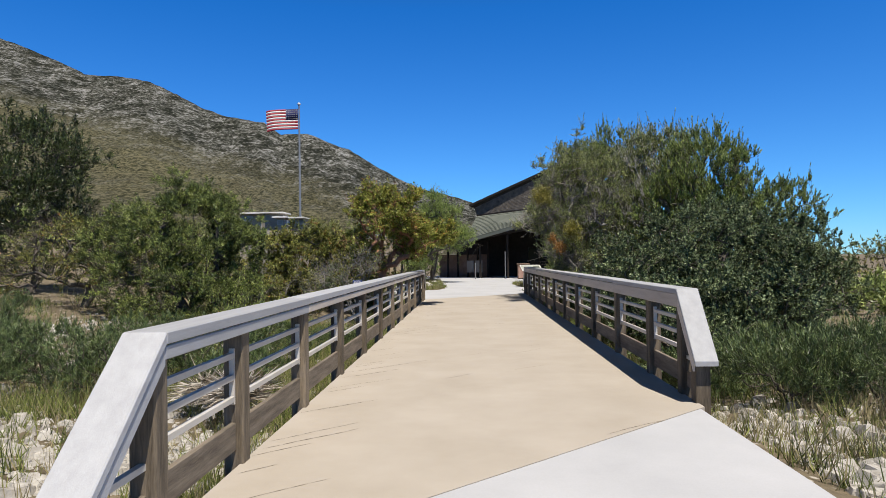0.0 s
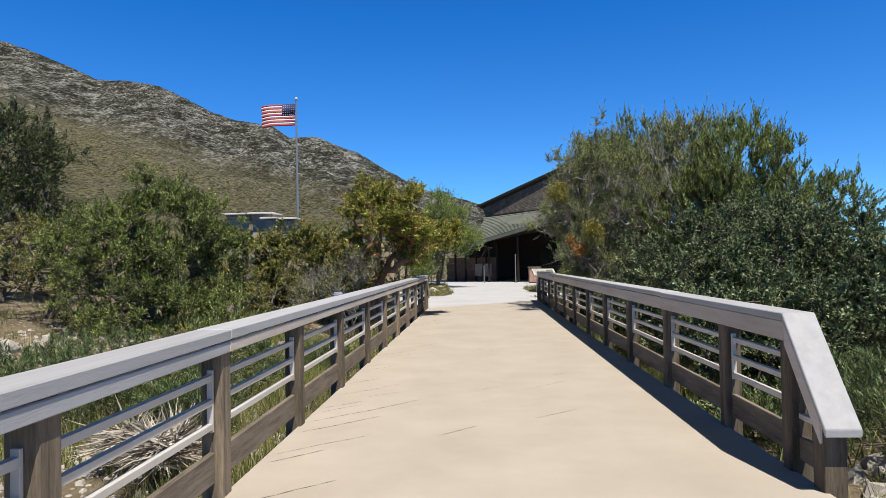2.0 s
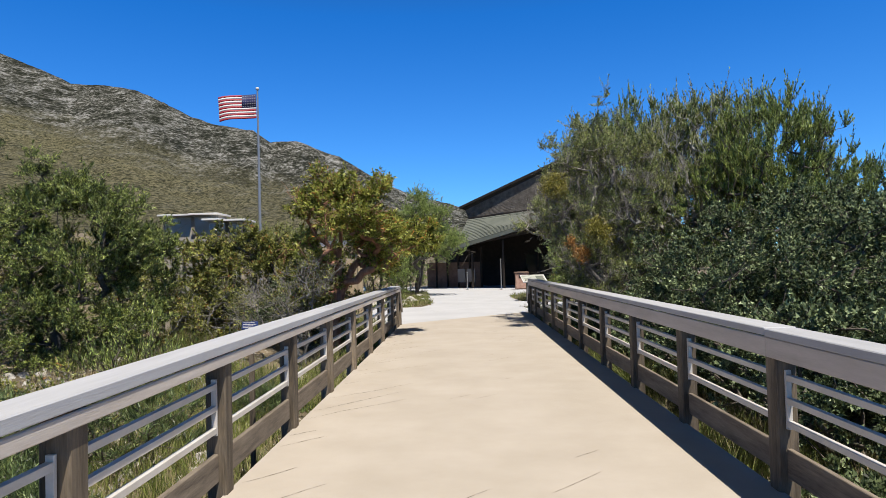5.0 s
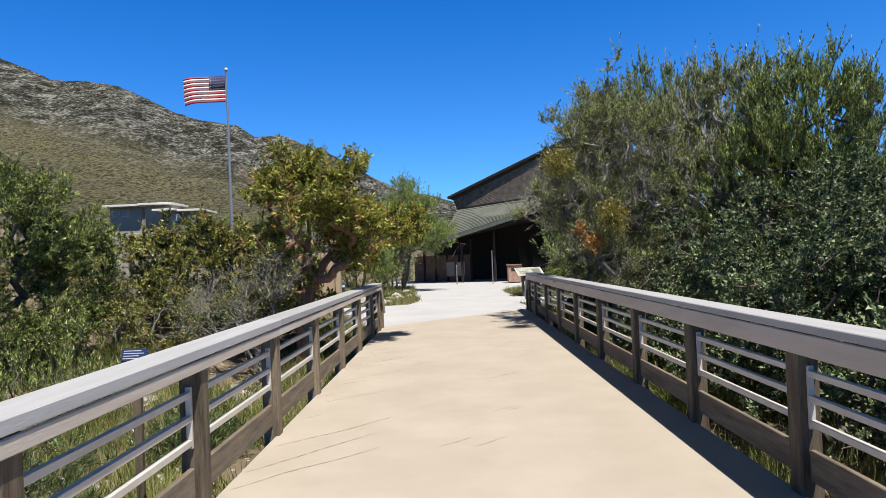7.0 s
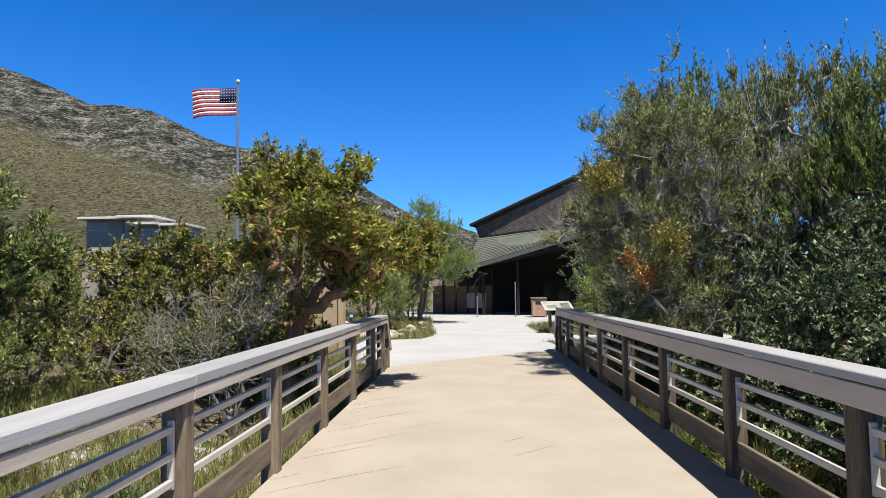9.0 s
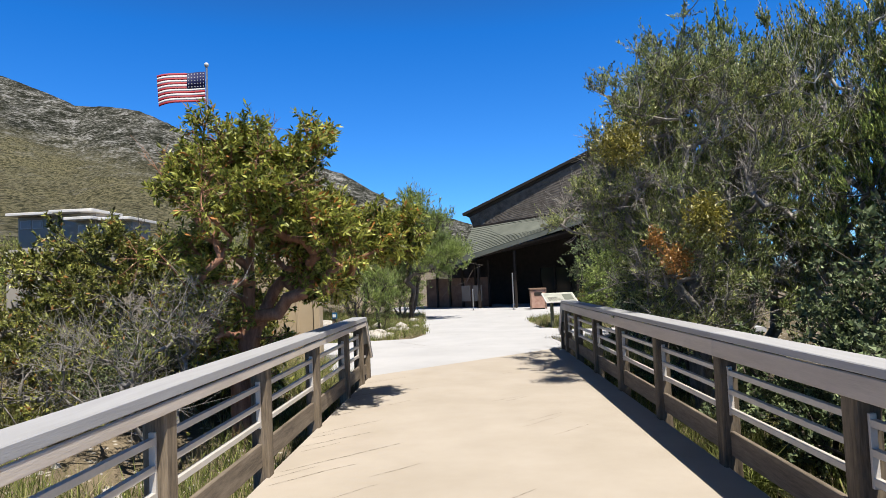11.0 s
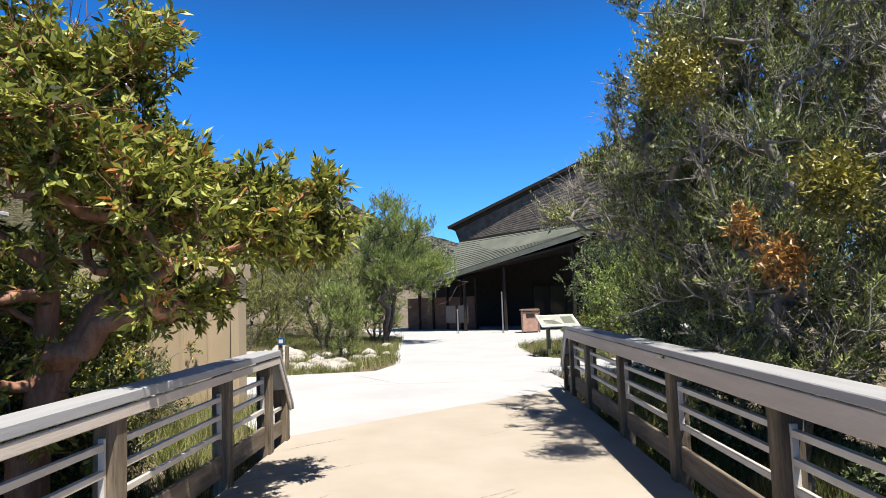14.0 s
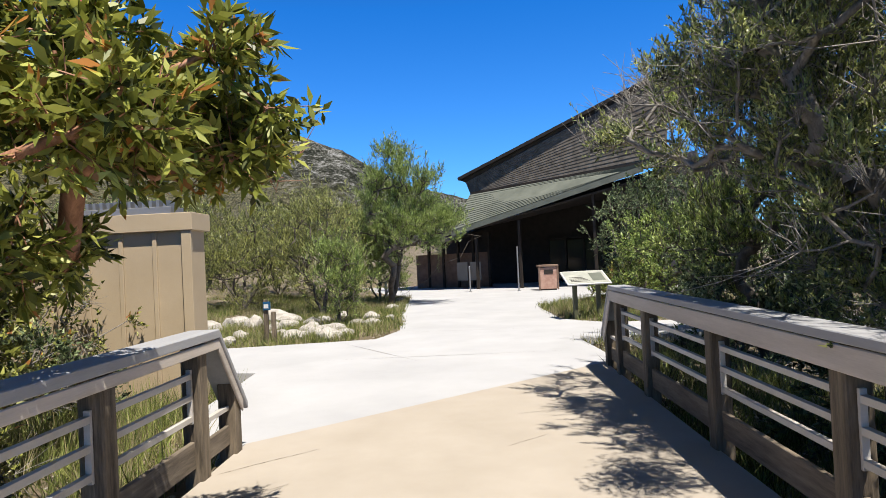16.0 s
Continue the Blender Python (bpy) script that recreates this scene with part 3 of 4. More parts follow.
def entrance_rails():
    for u, h in ((1.15, 1.15), (3.65, 1.95)):
        p = at(u, -1.6, 0)
        bm = bmesh.new()
        bmesh.ops.create_cone(bm, cap_ends=True, segments=10, radius1=0.035, radius2=0.035, depth=h, matrix=Matrix.Translation((0, 0, h / 2)))
        bmesh.ops.create_uvsphere(bm, u_segments=10, v_segments=6, radius=0.045, matrix=Matrix.Translation((0, 0, h)))
        bmesh.ops.create_cone(bm, cap_ends=True, segments=12, radius1=0.09, radius2=0.09, depth=0.02, matrix=Matrix.Translation((0, 0, 0.006)))
        ob = part("metal_post", bm, STEEL)
        ob.location = (p.x, p.y, -0.004)
        tagged(ob, "slim grey metal post on the forecourt", "post", "forecourt posts")


entrance_rails()


def litter_bin():
    root = thing("litter_bin", "square litter bin with pink stone panels beside the entrance", "bin", at=(3.75, 47.6, -0.004))
    box("body", (-0.38, -0.38, 0.06), (0.38, 0.38, 1.0), PINK, root)
    box("plinth", (-0.34, -0.34, 0.0), (0.34, 0.34, 0.06), TRIM_AND_SHADE, root)
    for s in (-1, 1):
        box("corner_post", (s * 0.4 - 0.035, -0.415, 0.02), (s * 0.4 + 0.035, -0.345, 1.02), BLOCK, root)
    box("lid", (-0.44, -0.44, 1.02), (0.44, 0.44, 1.12), BLOCK, root, "brown lid", 0.02)
    box("flap", (-0.2, -0.402, 0.72), (0.2, -0.382, 0.9), TRIM_AND_SHADE, root)


litter_bin()


def wayside_sign():
    root = thing("wayside_sign", "slanted wayside panel on a brown metal post in grass", "sign", at=(3.1, 34.3, -0.05))
    root.rotation_euler = (0, 0, radians(8))
    for x in (-0.28, 0.3):
        box("leg", (x - 0.05, -0.05, 0.0), (x + 0.05, 0.05, 0.92), material("green_brown_metal", (0.05, 0.055, 0.03), (0.1, 0.1, 0.06), 0.6, 3, 40, 0.1), root, bevel=0.01)
    tilt = Matrix.Translation((0, 0, 1.02)) @ Matrix.Rotation(radians(24), 4, "X")
    bm = box_bm((-0.54, -0.36, -0.02), (0.54, 0.36, 0.02), 0.008)
    bm.transform(tilt)
    board = part("board", bm, WHITE, root, "pale faded panel")
    bm = box_bm((-0.5, -0.32, 0.021), (0.5, 0.32, 0.026), 0)
    bm.transform(tilt)
    part("print", bm, material("faded_print", (0.24, 0.25, 0.22), (0.42, 0.42, 0.37), 0.4, 4, 30, 0.02), root)
    for k in range(4):
        bm = box_bm((-0.42, -0.24 + 0.07 * k, 0.027), (0.05 - 0.04 * k, -0.215 + 0.07 * k, 0.029), 0)
        bm.transform(tilt)
        part("text_line", bm, TRIM_AND_SHADE, root)
    bm = box_bm((0.12, -0.22, 0.027), (0.44, 0.2, 0.029), 0)
    bm.transform(tilt)
    part("picture", bm, ROOFING, root)


wayside_sign()


def plant_marker():
    root = thing("plant_marker", "small blue marker plate on wooden stakes in a planting bed", "sign", at=(-4.05, 32.3, -0.02))
    for x, h in ((-0.05, 0.92), (0.11, 0.66)):
        box("stake", (x - 0.045, -0.04, -0.1), (x + 0.045, 0.04, h), POST, root)
    bm = box_bm((-0.09, -0.075, 0.70), (0.07, -0.045, 0.88), 0.004)
    part("plate", bm, BLUE, root, "blue plate")
    box("pictogram", (-0.07, -0.08, 0.74), (0.03, -0.077, 0.83), WHITE, root, bevel=0)


plant_marker()


def trail_label():
    """A small tilted label plate on a post in the wash beside the bridge."""
    x, y = -2.23, 12.4
    z = height(x, y)
    root = thing("trail_label", "small blue label plate tilted on a post beside the bridge", "sign", at=(x, y, z))
    box("post", (-0.025, -0.02, -0.2), (0.025, 0.03, 1.03 - z), POST, root)
    plate = box("plate", (-0.085, -0.045, -0.006), (0.085, 0.045, 0.006), LABELBLUE, root, "blue plate", 0.004)
    plate.location = (0, -0.03, 1.065 - z)
    plate.rotation_euler = (radians(64), 0, 0)
    for k, w in enumerate((0.12, 0.14, 0.11, 0.13)):
        box("text_line", (-0.072, 0.026 - k * 0.018, 0.0065), (-0.072 + w, 0.031 - k * 0.018, 0.008), BAR, plate, bevel=0)


trail_label()


def stake():
    ob = box("marker_stake", (-0.05, -0.05, -0.1), (0.05, 0.05, 0.75), WHITE, bevel=0.01)
    ob.location = (-3.2, 45.5, height(-3.2, 45.5))
    tagged(ob, "short white stake at the edge of the bed", "stake")


stake()


def enclosure():
    x1, y0 = -3.25, 26.7
    z = height(-3.6, 26.6) - 0.25
    root = thing("utility_enclosure", "tan board-and-batten utility enclosure behind the railing", "enclosure", at=(x1, y0, z))
    top = 2.36 - z
    box("wall", (-2.6, 0.03, 0), (-0.04, 0.5, top - 0.05), TANPAINT, root)
    for x in (-2.3, -1.85, -1.4, -0.95, -0.5):
        box("batten", (x - 0.03, -0.002, 0.02), (x + 0.03, 0.028, top - 0.24), TANPAINT, root)
    box("corner_board", (-0.13, -0.03, 0), (0.0, 0.027, top - 0.235), TANPAINT, root)
    box("top_band", (-2.65, -0.05, top - 0.23), (0.03, 0.55, top), TANPAINT, root)
    box("cover", (-1.5, 0.08, top), (-0.3, 0.48, top + 0.10), STEEL, root, "grey metal cover")
    for k in range(12):
        box("fin", (-1.45 + 0.095 * k, 0.1, top + 0.101), (-1.41 + 0.095 * k, 0.46, top + 0.19), STEEL, root, bevel=0)


enclosure()


def flagpole():
    x, y = -9.79, 37.12
    z = height(x, y)
    root = thing("flagpole", "tall slim metal flagpole with a striped flag flying", "flagpole", at=(x, y, z))
    h = 10.45 - z
    bm = bmesh.new()
    bmesh.ops.create_cone(bm, cap_ends=True, segments=14, radius1=0.085, radius2=0.04, depth=h + 0.3, matrix=Matrix.Translation((0, 0, h / 2 - 0.15)))
    part("pole", bm, STEEL, root)
    bm = bmesh.new()
    bmesh.ops.create_uvsphere(bm, u_segments=14, v_segments=10, radius=0.09, matrix=Matrix.Translation((0, 0, h + 0.09)))
    part("finial", bm, WHITE, root)
    bm = bmesh.new()
    bmesh.ops.create_cone(bm, cap_ends=True, segments=14, radius1=0.16, radius2=0.1, depth=0.3, matrix=Matrix.Translation((0, 0, 0.1)))
    part("collar", bm, STEEL, root)
    # the cloth: seven red and six white stripes, a blue canton, in slow folds
    long, tall, cols = 1.85, 1.18, 26

    def cloth(s, r):
        sway = 0.16 * math.sin(5.6 * s + 0.8 * r) * s ** 0.6
        return Vector((-0.07 - s * long * 0.93, sway - 0.32 * s, h - 0.18 - r * tall - 0.20 * s * s))

    def strip(name, s0, s1, r0, r1, mat, off=0.0):
        verts, faces = [], []
        for i in range(cols + 1):
            s = s0 + (s1 - s0) * i / cols
            for r in (r0, r1):
                p = cloth(s, r)
                verts += [p + Vector((0, -0.006 - off, 0)), p + Vector((0, 0.006 + off, 0))]
        for i in range(cols):
            a, b = 4 * i, 4 * i + 4
            faces += [(a, b, b + 2, a + 2), (a + 3, b + 3, b + 1, a + 1), (a + 1, b + 1, b, a), (a + 2, b + 2, b + 3, a + 3)]
        link(name, verts, faces, mat, root, True)
    for k in range(13):
        strip("stripe", 0, 1, k / 13, (k + 1) / 13, FLAGRED if k % 2 == 0 else FLAGWHITE)
    strip("canton", 0, 0.4, 0, 7 / 13, FLAGBLUE, 0.004)
    bm = bmesh.new()
    for i in range(5):
        for j in range(6):
            p = cloth(0.035 + 0.066 * j, 0.06 + 0.105 * i)
            bmesh.ops.create_circle(bm, cap_ends=True, segments=5, radius=0.025, matrix=Matrix.Translation(p + Vector((0, -0.016, 0))) @ Matrix.Rotation(radians(90), 4, "X"))
    part("stars", bm, FLAGWHITE, root)


flagpole()


BLIND = plain("pale_blind", (0.36, 0.36, 0.346))


def stepped_units():
    """Small flat-roofed units stepped side by side behind the scrub, each a thin pale roof over a shaded recess."""
    x, y = -7.72, 24.7
    low = height(x, y) - 2.01
    root = thing("utility_building", "small stepped flat-roofed utility building half hidden by scrub", "building", at=(x, y, 2.01))
    tan, pale, block = plain("tan_render", (0.36, 0.325, 0.275)), plain("pale_roof", (0.62, 0.605, 0.58)), plain("grey_block", (0.34, 0.325, 0.305))
    for x0, x1, y0, z, panels in ((-1.45, -0.42, 0.30, 1.40, 2), (-0.36, 0.52, 0.0, 1.385, 0), (0.20, 0.76, -0.42, 1.18, 2), (0.79, 1.40, -0.28, 1.16, 1)):
        box("wall", (x0 + 0.08, y0 + 0.27, low - 0.1), (x1 - 0.08, y0 + 1.0, z - 0.058), tan, root)
        box("roof", (x0, y0, z - 0.055), (x1, y0 + 1.13, z), pale, root, "thin pale flat roof", 0.006)
        for k in range(panels):
            xx = x0 + 0.14 + k * 0.25
            window = box("window", (xx, y0 + 0.245, z - 0.31), (xx + 0.22, y0 + 0.268, z - 0.13), WHITE, root, bevel=0.003)
            box("pane", (xx + 0.02, y0 + 0.237, z - 0.29), (xx + 0.20, y0 + 0.244, z - 0.15), BLIND, window, bevel=0)
    box("front_wall", (-0.5, -1.0, low - 0.1), (1.5, -0.87, 0.55), block, root)


stepped_units()


# ---- plants ----
def tubes(p0, p1, r0, r1, sides=5):
    """Tapered tubes between pairs of points, as corner and face arrays."""
    d = p1 - p0
    d /= np.linalg.norm(d, axis=1)[:, None] + 1e-9
    ref = np.where(np.abs(d[:, 2:3]) < 0.9, np.array([[0, 0, 1.0]]), np.array([[1.0, 0, 0]]))
    a = np.cross(d, ref)
    a /= np.linalg.norm(a, axis=1)[:, None] + 1e-9
    b = np.cross(d, a)
    p0, p1 = p0 - d * (r0 * 0.4)[:, None], p1 + d * (r1 * 0.4)[:, None]
    ang = np.arange(sides) * 2 * np.pi / sides
    ring = np.cos(ang)[None, :, None] * a[:, None] + np.sin(ang)[None, :, None] * b[:, None]
    co = np.concatenate([p0[:, None] + ring * r0[:, None, None], p1[:, None] + ring * r1[:, None, None]], 1)
    k = np.arange(sides)
    face = np.stack([k, (k + 1) % sides, sides + (k + 1) % sides, sides + k], 1)
    quads = (np.arange(len(p0)) * 2 * sides)[:, None, None] + face[None]
    return co.reshape(-1, 3), quads.reshape(-1, 4)


def blades(base, way, length, width, rng, fold=0.0, narrow=False):
    """One pointed leaf at each base: four-cornered, or narrow and three-cornered."""
    n = len(base)
    way = way / (np.linalg.norm(way, axis=1)[:, None] + 1e-9)
    side = np.cross(way, rng.normal(size=(n, 3)))
    side /= np.linalg.norm(side, axis=1)[:, None] + 1e-9
    nrm = np.cross(way, side)
    length, width = np.broadcast_to(length, n)[:, None], np.broadcast_to(width, n)[:, None]
    if narrow:
        co = np.stack([base - side * width / 2, base + way * length, base + side * width / 2], 1).reshape(-1, 3)
        return co, np.arange(3 * n).reshape(n, 3)
    mid = base + way * length * 0.45 + nrm * length * fold
    co = np.stack([base, mid - side * width / 2, base + way * length, mid + side * width / 2], 1).reshape(-1, 3)
    return co, np.arange(4 * n).reshape(n, 4)


def plant(name, label, category, base, blobs, seed, leaf, bark, clumps=200, per=110, size=(0.07, 0.028), tuft=0.26, lift=0.3, droop=0.0,
          stems=2, twig=0.006, bare=0.0, spiky=0.0, group="", extra=(), tw=5, narrow=True, gather=0.75, fork=0.0, bunch=1.0, limbs=(), stray=0.75, snug=0.16):
    """A tree or shrub: limbs that fork out to clumps spread through the crown's lobes, with twigs and leaves at each clump.
    blobs: (centre, radii, share) of the lobes, in the world. spiky: how far sprays stand up out of the crown. bare: share of leafless clumps."""
    rng = np.random.default_rng(seed)
    root = thing(name, label, category, group, at=base)
    b0 = np.array(base)
    share = np.array([b[2] for b in blobs], float)
    pts = []
    for (c, r, _), k in zip(blobs, rng.multinomial(clumps, share / share.sum())):
        v = rng.normal(size=(k, 3))
        v /= np.linalg.norm(v, axis=1)[:, None]
        rad = rng.uniform(0.25, 1.0, k) ** 0.45
        wob = 1 + 0.22 * np.sin(v[:, 0] * 5 + seed) * np.cos(v[:, 1] * 6 + seed) + 0.12 * rng.normal(size=k)
        spread = np.array(c) + v * np.array(r) * (rad * wob)[:, None]
        # most clumps gather into boughs, with gaps between them
        boughs = max(5, k // 7)
        if k > 12:
            w = rng.normal(size=(boughs, 3))
            w /= np.linalg.norm(w, axis=1)[:, None]
            heart = np.array(c) + w * np.array(r) * rng.uniform(0.55, 1.02, boughs)[:, None]
            pick = heart[rng.integers(0, boughs, k)] + rng.normal(size=(k, 3)) * min(0.30, 0.15 * float(np.mean(r))) * bunch * np.array([1.15, 1.15, 0.6])
            spread = np.where((rng.random(k) < gather)[:, None], pick, spread)
        pts.append(spread)
    pts = np.concatenate(pts)
    pts[:, 2] = np.maximum(pts[:, 2], b0[2] + 0.12)
    pts = pts - b0
    top = pts[:, 2].max()
    # stems
    nodes, parent = [np.zeros(3)], [-1]
    mean = pts.mean(0)
    for run in limbs:
        arr = np.array(nodes)
        last = int(np.argmin(np.linalg.norm(arr - (np.array(run[0]) - b0), axis=1)))
        for a, b in zip(run[:-1], run[1:]):
            for q in (0.5, 1.0):
                nodes.append(np.array(a) * (1 - q) + np.array(b) * q - b0 + rng.normal(size=3) * 0.015), parent.append(last)
                last = len(nodes) - 1
    for k in range(0 if limbs else stems):
        last, p = 0, np.zeros(3)
        aim = mean * np.array([1, 1, 0.75]) + rng.normal(size=3) * np.array([0.5, 0.5, 0.1]) * (0.35 * top if stems > 1 else 0.15)
        low_part = mean * np.array([0.4, 0.4, 0.75])
        for q in np.linspace(0.12, 1, 8):
            share_low = max(0.0, 1 - q / fork) ** 0.5 if fork else 0.0
            p = (aim * (1 - share_low) + low_part * share_low) * q + rng.normal(size=3) * 0.025 * top * q
            p[2] = max(p[2], 0.08 * q)
            nodes.append(p), parent.append(last)
            last = len(nodes) - 1
    order = np.argsort(np.linalg.norm(pts - mean * np.array([1, 1, 0.6]), axis=1))
    ends = []
    for i in order:
        t = pts[i]
        arr = np.array(nodes)
        d = np.linalg.norm(arr - t, axis=1) + 0.25 * np.maximum(0, arr[:, 2] - t[2] + 0.1) * 3
        j = int(np.argmin(d[1:])) + 1
        p, far = arr[j], np.linalg.norm(t - arr[j])
        steps = 2 if far < 0.7 else 3
        last = j
        for q in range(1, steps + 1):
            f = q / steps
            w = p + (t - p) * f + rng.normal(size=3) * 0.07 * far * (f < 1) + np.array([0, 0, -0.06 * far * math.sin(3.14 * f)])
            nodes.append(w), parent.append(last)
            last = len(nodes) - 1
        ends.append(last)
    nodes, parent = np.array(nodes), np.array(parent)
    load = np.zeros(len(nodes))
    load[ends] = 1
    for i in range(len(nodes) - 1, 0, -1):
        load[parent[i]] += load[i]
    rad = twig * np.maximum(load, 1) ** 0.5
    idx = np.arange(1, len(nodes))
    co, qu = tubes(nodes[parent[idx]], nodes[idx], np.minimum(rad[parent[idx]], rad[idx] * 1.5), rad[idx])
    cos, qus = [co], [qu]
    # fine twigs
    tips = nodes[ends]
    outw = tips - mean * np.array([1, 1, 0.6])
    outw /= np.linalg.norm(outw, axis=1)[:, None] + 1e-9
    ways = outw[:, None] * 0.6 + rng.normal(size=(len(tips), tw, 3)) * stray + np.array([0, 0, lift])
    ways /= np.linalg.norm(ways, axis=2)[:, :, None]
    long = rng.uniform(0.6, 1.5, (len(tips), tw)) * tuft * (1 + spiky * (rng.random((len(tips), tw)) < 0.25))
    is_bare = (rng.random(len(tips)) < bare) & (tips[:, 2] < np.quantile(tips[:, 2], 0.8 if spiky else 1.0))
    long[is_bare] *= 1.15
    s0 = np.repeat(tips, tw, 0)
    s1 = s0 + (ways * long[:, :, None]).reshape(-1, 3)
    c2, q2 = tubes(s0, s1, np.full(len(s0), twig * 0.8), np.full(len(s0), twig * 0.3), 3)
    qus.append(q2 + len(cos[0])), cos.append(c2)
    # leafless boughs fork once more into crooked twiglets
    dry = np.repeat(is_bare, tw)
    if dry.any():
        d0, d1 = s0[dry], s1[dry]
        f = rng.uniform(0.3, 0.95, (len(d0), 3, 1))
        t0 = (d0[:, None] * (1 - f) + d1[:, None] * f).reshape(-1, 3)
        side = np.repeat(d1 - d0, 3, 0) * 0.35 + rng.normal(size=t0.shape) * tuft * 0.36
        c3, q3 = tubes(t0, t0 + side, np.full(len(t0), twig * 0.5), np.full(len(t0), twig * 0.22), 3)
        qus.append(q3 + len(cos[0]) + len(cos[1])), cos.append(c3)
    from_arrays("trunk", np.concatenate(cos), np.concatenate(qus), bark, root, True)
    # leaves strung along the twigs
    keep = np.repeat(~is_bare, tw)
    s0, s1, k = s0[keep], s1[keep], per // tw
    f = rng.uniform(0.15, 1.08, (len(s0), k, 1))
    spots = s0[:, None] * (1 - f) + s1[:, None] * f + rng.normal(size=(len(s0), k, 3)) * tuft * snug * (1.15 - f)
    way = (s1 - s0)[:, None] / (np.linalg.norm(s1 - s0, axis=1)[:, None, None] + 1e-9) * 0.8 + rng.normal(size=spots.shape) * 0.6
    way[..., 2] += lift - droop
    spots, way = spots.reshape(-1, 3), way.reshape(-1, 3)
    ln = size[0] * rng.uniform(0.6, 1.3, len(spots))
    co, qu = blades(spots, way, ln, ln * size[1] / size[0], rng, 0.06, narrow)
    from_arrays("crown", co, qu, leaf, root)
    for centre, radius, mat, count, lab in extra:
        c = np.array(centre) - b0
        v = rng.normal(size=(count, 3))
        v /= np.linalg.norm(v, axis=1)[:, None]
        knots = c + rng.normal(size=(9, 3)) * radius * 0.26
        sp = knots[rng.integers(0, 9, count)] + v * (rng.random(count) ** 0.6 * radius * 0.68)[:, None]
        co, qu = blades(sp, v * 0.4 + rng.normal(size=v.shape), 0.055, 0.02, rng, 0.05, True)
        tagged(from_arrays("mistletoe", co, qu, mat, root), lab, kind="stuff")
    return root


def G(x, y, sink=0.05):
    return (x, y, height(x, y) - sink)


JUN = dict(size=(0.06, 0.021), lift=1.1, spiky=0.9, tuft=0.27, tw=7, gather=0.42, stray=0.45, snug=0.1)
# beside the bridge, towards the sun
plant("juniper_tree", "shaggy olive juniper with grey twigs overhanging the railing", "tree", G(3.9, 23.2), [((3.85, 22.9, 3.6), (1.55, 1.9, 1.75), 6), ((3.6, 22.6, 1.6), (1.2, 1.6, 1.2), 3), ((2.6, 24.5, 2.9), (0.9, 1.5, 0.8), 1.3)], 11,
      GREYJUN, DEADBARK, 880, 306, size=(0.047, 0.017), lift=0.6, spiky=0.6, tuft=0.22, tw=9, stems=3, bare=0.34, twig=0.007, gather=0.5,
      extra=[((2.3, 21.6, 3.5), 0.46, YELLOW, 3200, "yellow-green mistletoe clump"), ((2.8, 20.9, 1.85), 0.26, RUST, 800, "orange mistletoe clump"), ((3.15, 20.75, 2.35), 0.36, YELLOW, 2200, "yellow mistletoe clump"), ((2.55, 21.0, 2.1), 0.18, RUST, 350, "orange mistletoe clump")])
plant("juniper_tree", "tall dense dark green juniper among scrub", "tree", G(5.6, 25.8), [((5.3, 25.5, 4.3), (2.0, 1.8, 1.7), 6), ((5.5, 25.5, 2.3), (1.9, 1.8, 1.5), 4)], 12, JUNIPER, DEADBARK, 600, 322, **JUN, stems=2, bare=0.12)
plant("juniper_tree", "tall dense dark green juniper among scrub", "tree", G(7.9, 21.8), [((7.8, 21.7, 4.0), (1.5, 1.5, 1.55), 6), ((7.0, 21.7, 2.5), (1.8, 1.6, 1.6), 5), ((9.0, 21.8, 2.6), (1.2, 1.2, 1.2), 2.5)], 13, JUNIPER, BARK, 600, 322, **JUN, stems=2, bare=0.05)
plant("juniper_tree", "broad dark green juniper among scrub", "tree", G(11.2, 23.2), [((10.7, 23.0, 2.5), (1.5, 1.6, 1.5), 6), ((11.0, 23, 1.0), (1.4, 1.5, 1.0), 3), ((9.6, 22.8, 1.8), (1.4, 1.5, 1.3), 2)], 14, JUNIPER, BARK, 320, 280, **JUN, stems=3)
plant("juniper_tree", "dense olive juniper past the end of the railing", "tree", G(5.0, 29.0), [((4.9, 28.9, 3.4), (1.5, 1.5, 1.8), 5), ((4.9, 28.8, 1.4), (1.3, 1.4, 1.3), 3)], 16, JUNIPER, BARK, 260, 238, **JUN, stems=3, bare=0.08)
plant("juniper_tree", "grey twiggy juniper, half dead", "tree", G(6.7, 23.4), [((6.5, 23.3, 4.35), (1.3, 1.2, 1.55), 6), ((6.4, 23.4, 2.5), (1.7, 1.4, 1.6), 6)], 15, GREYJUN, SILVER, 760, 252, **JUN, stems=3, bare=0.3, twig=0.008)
OAKS = dict(size=(0.05, 0.036), lift=0.15, tuft=0.21, stems=5, tw=5, gather=0.7)
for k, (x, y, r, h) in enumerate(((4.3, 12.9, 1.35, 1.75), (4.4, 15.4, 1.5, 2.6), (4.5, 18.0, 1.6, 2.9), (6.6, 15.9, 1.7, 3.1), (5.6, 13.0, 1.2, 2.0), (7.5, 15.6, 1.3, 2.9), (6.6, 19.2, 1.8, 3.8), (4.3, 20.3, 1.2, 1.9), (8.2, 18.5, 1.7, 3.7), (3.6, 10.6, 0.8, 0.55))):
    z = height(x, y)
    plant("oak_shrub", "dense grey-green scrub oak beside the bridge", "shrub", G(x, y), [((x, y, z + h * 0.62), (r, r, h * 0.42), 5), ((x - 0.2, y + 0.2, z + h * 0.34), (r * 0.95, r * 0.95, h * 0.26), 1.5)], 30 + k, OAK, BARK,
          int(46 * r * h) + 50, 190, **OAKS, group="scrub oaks")
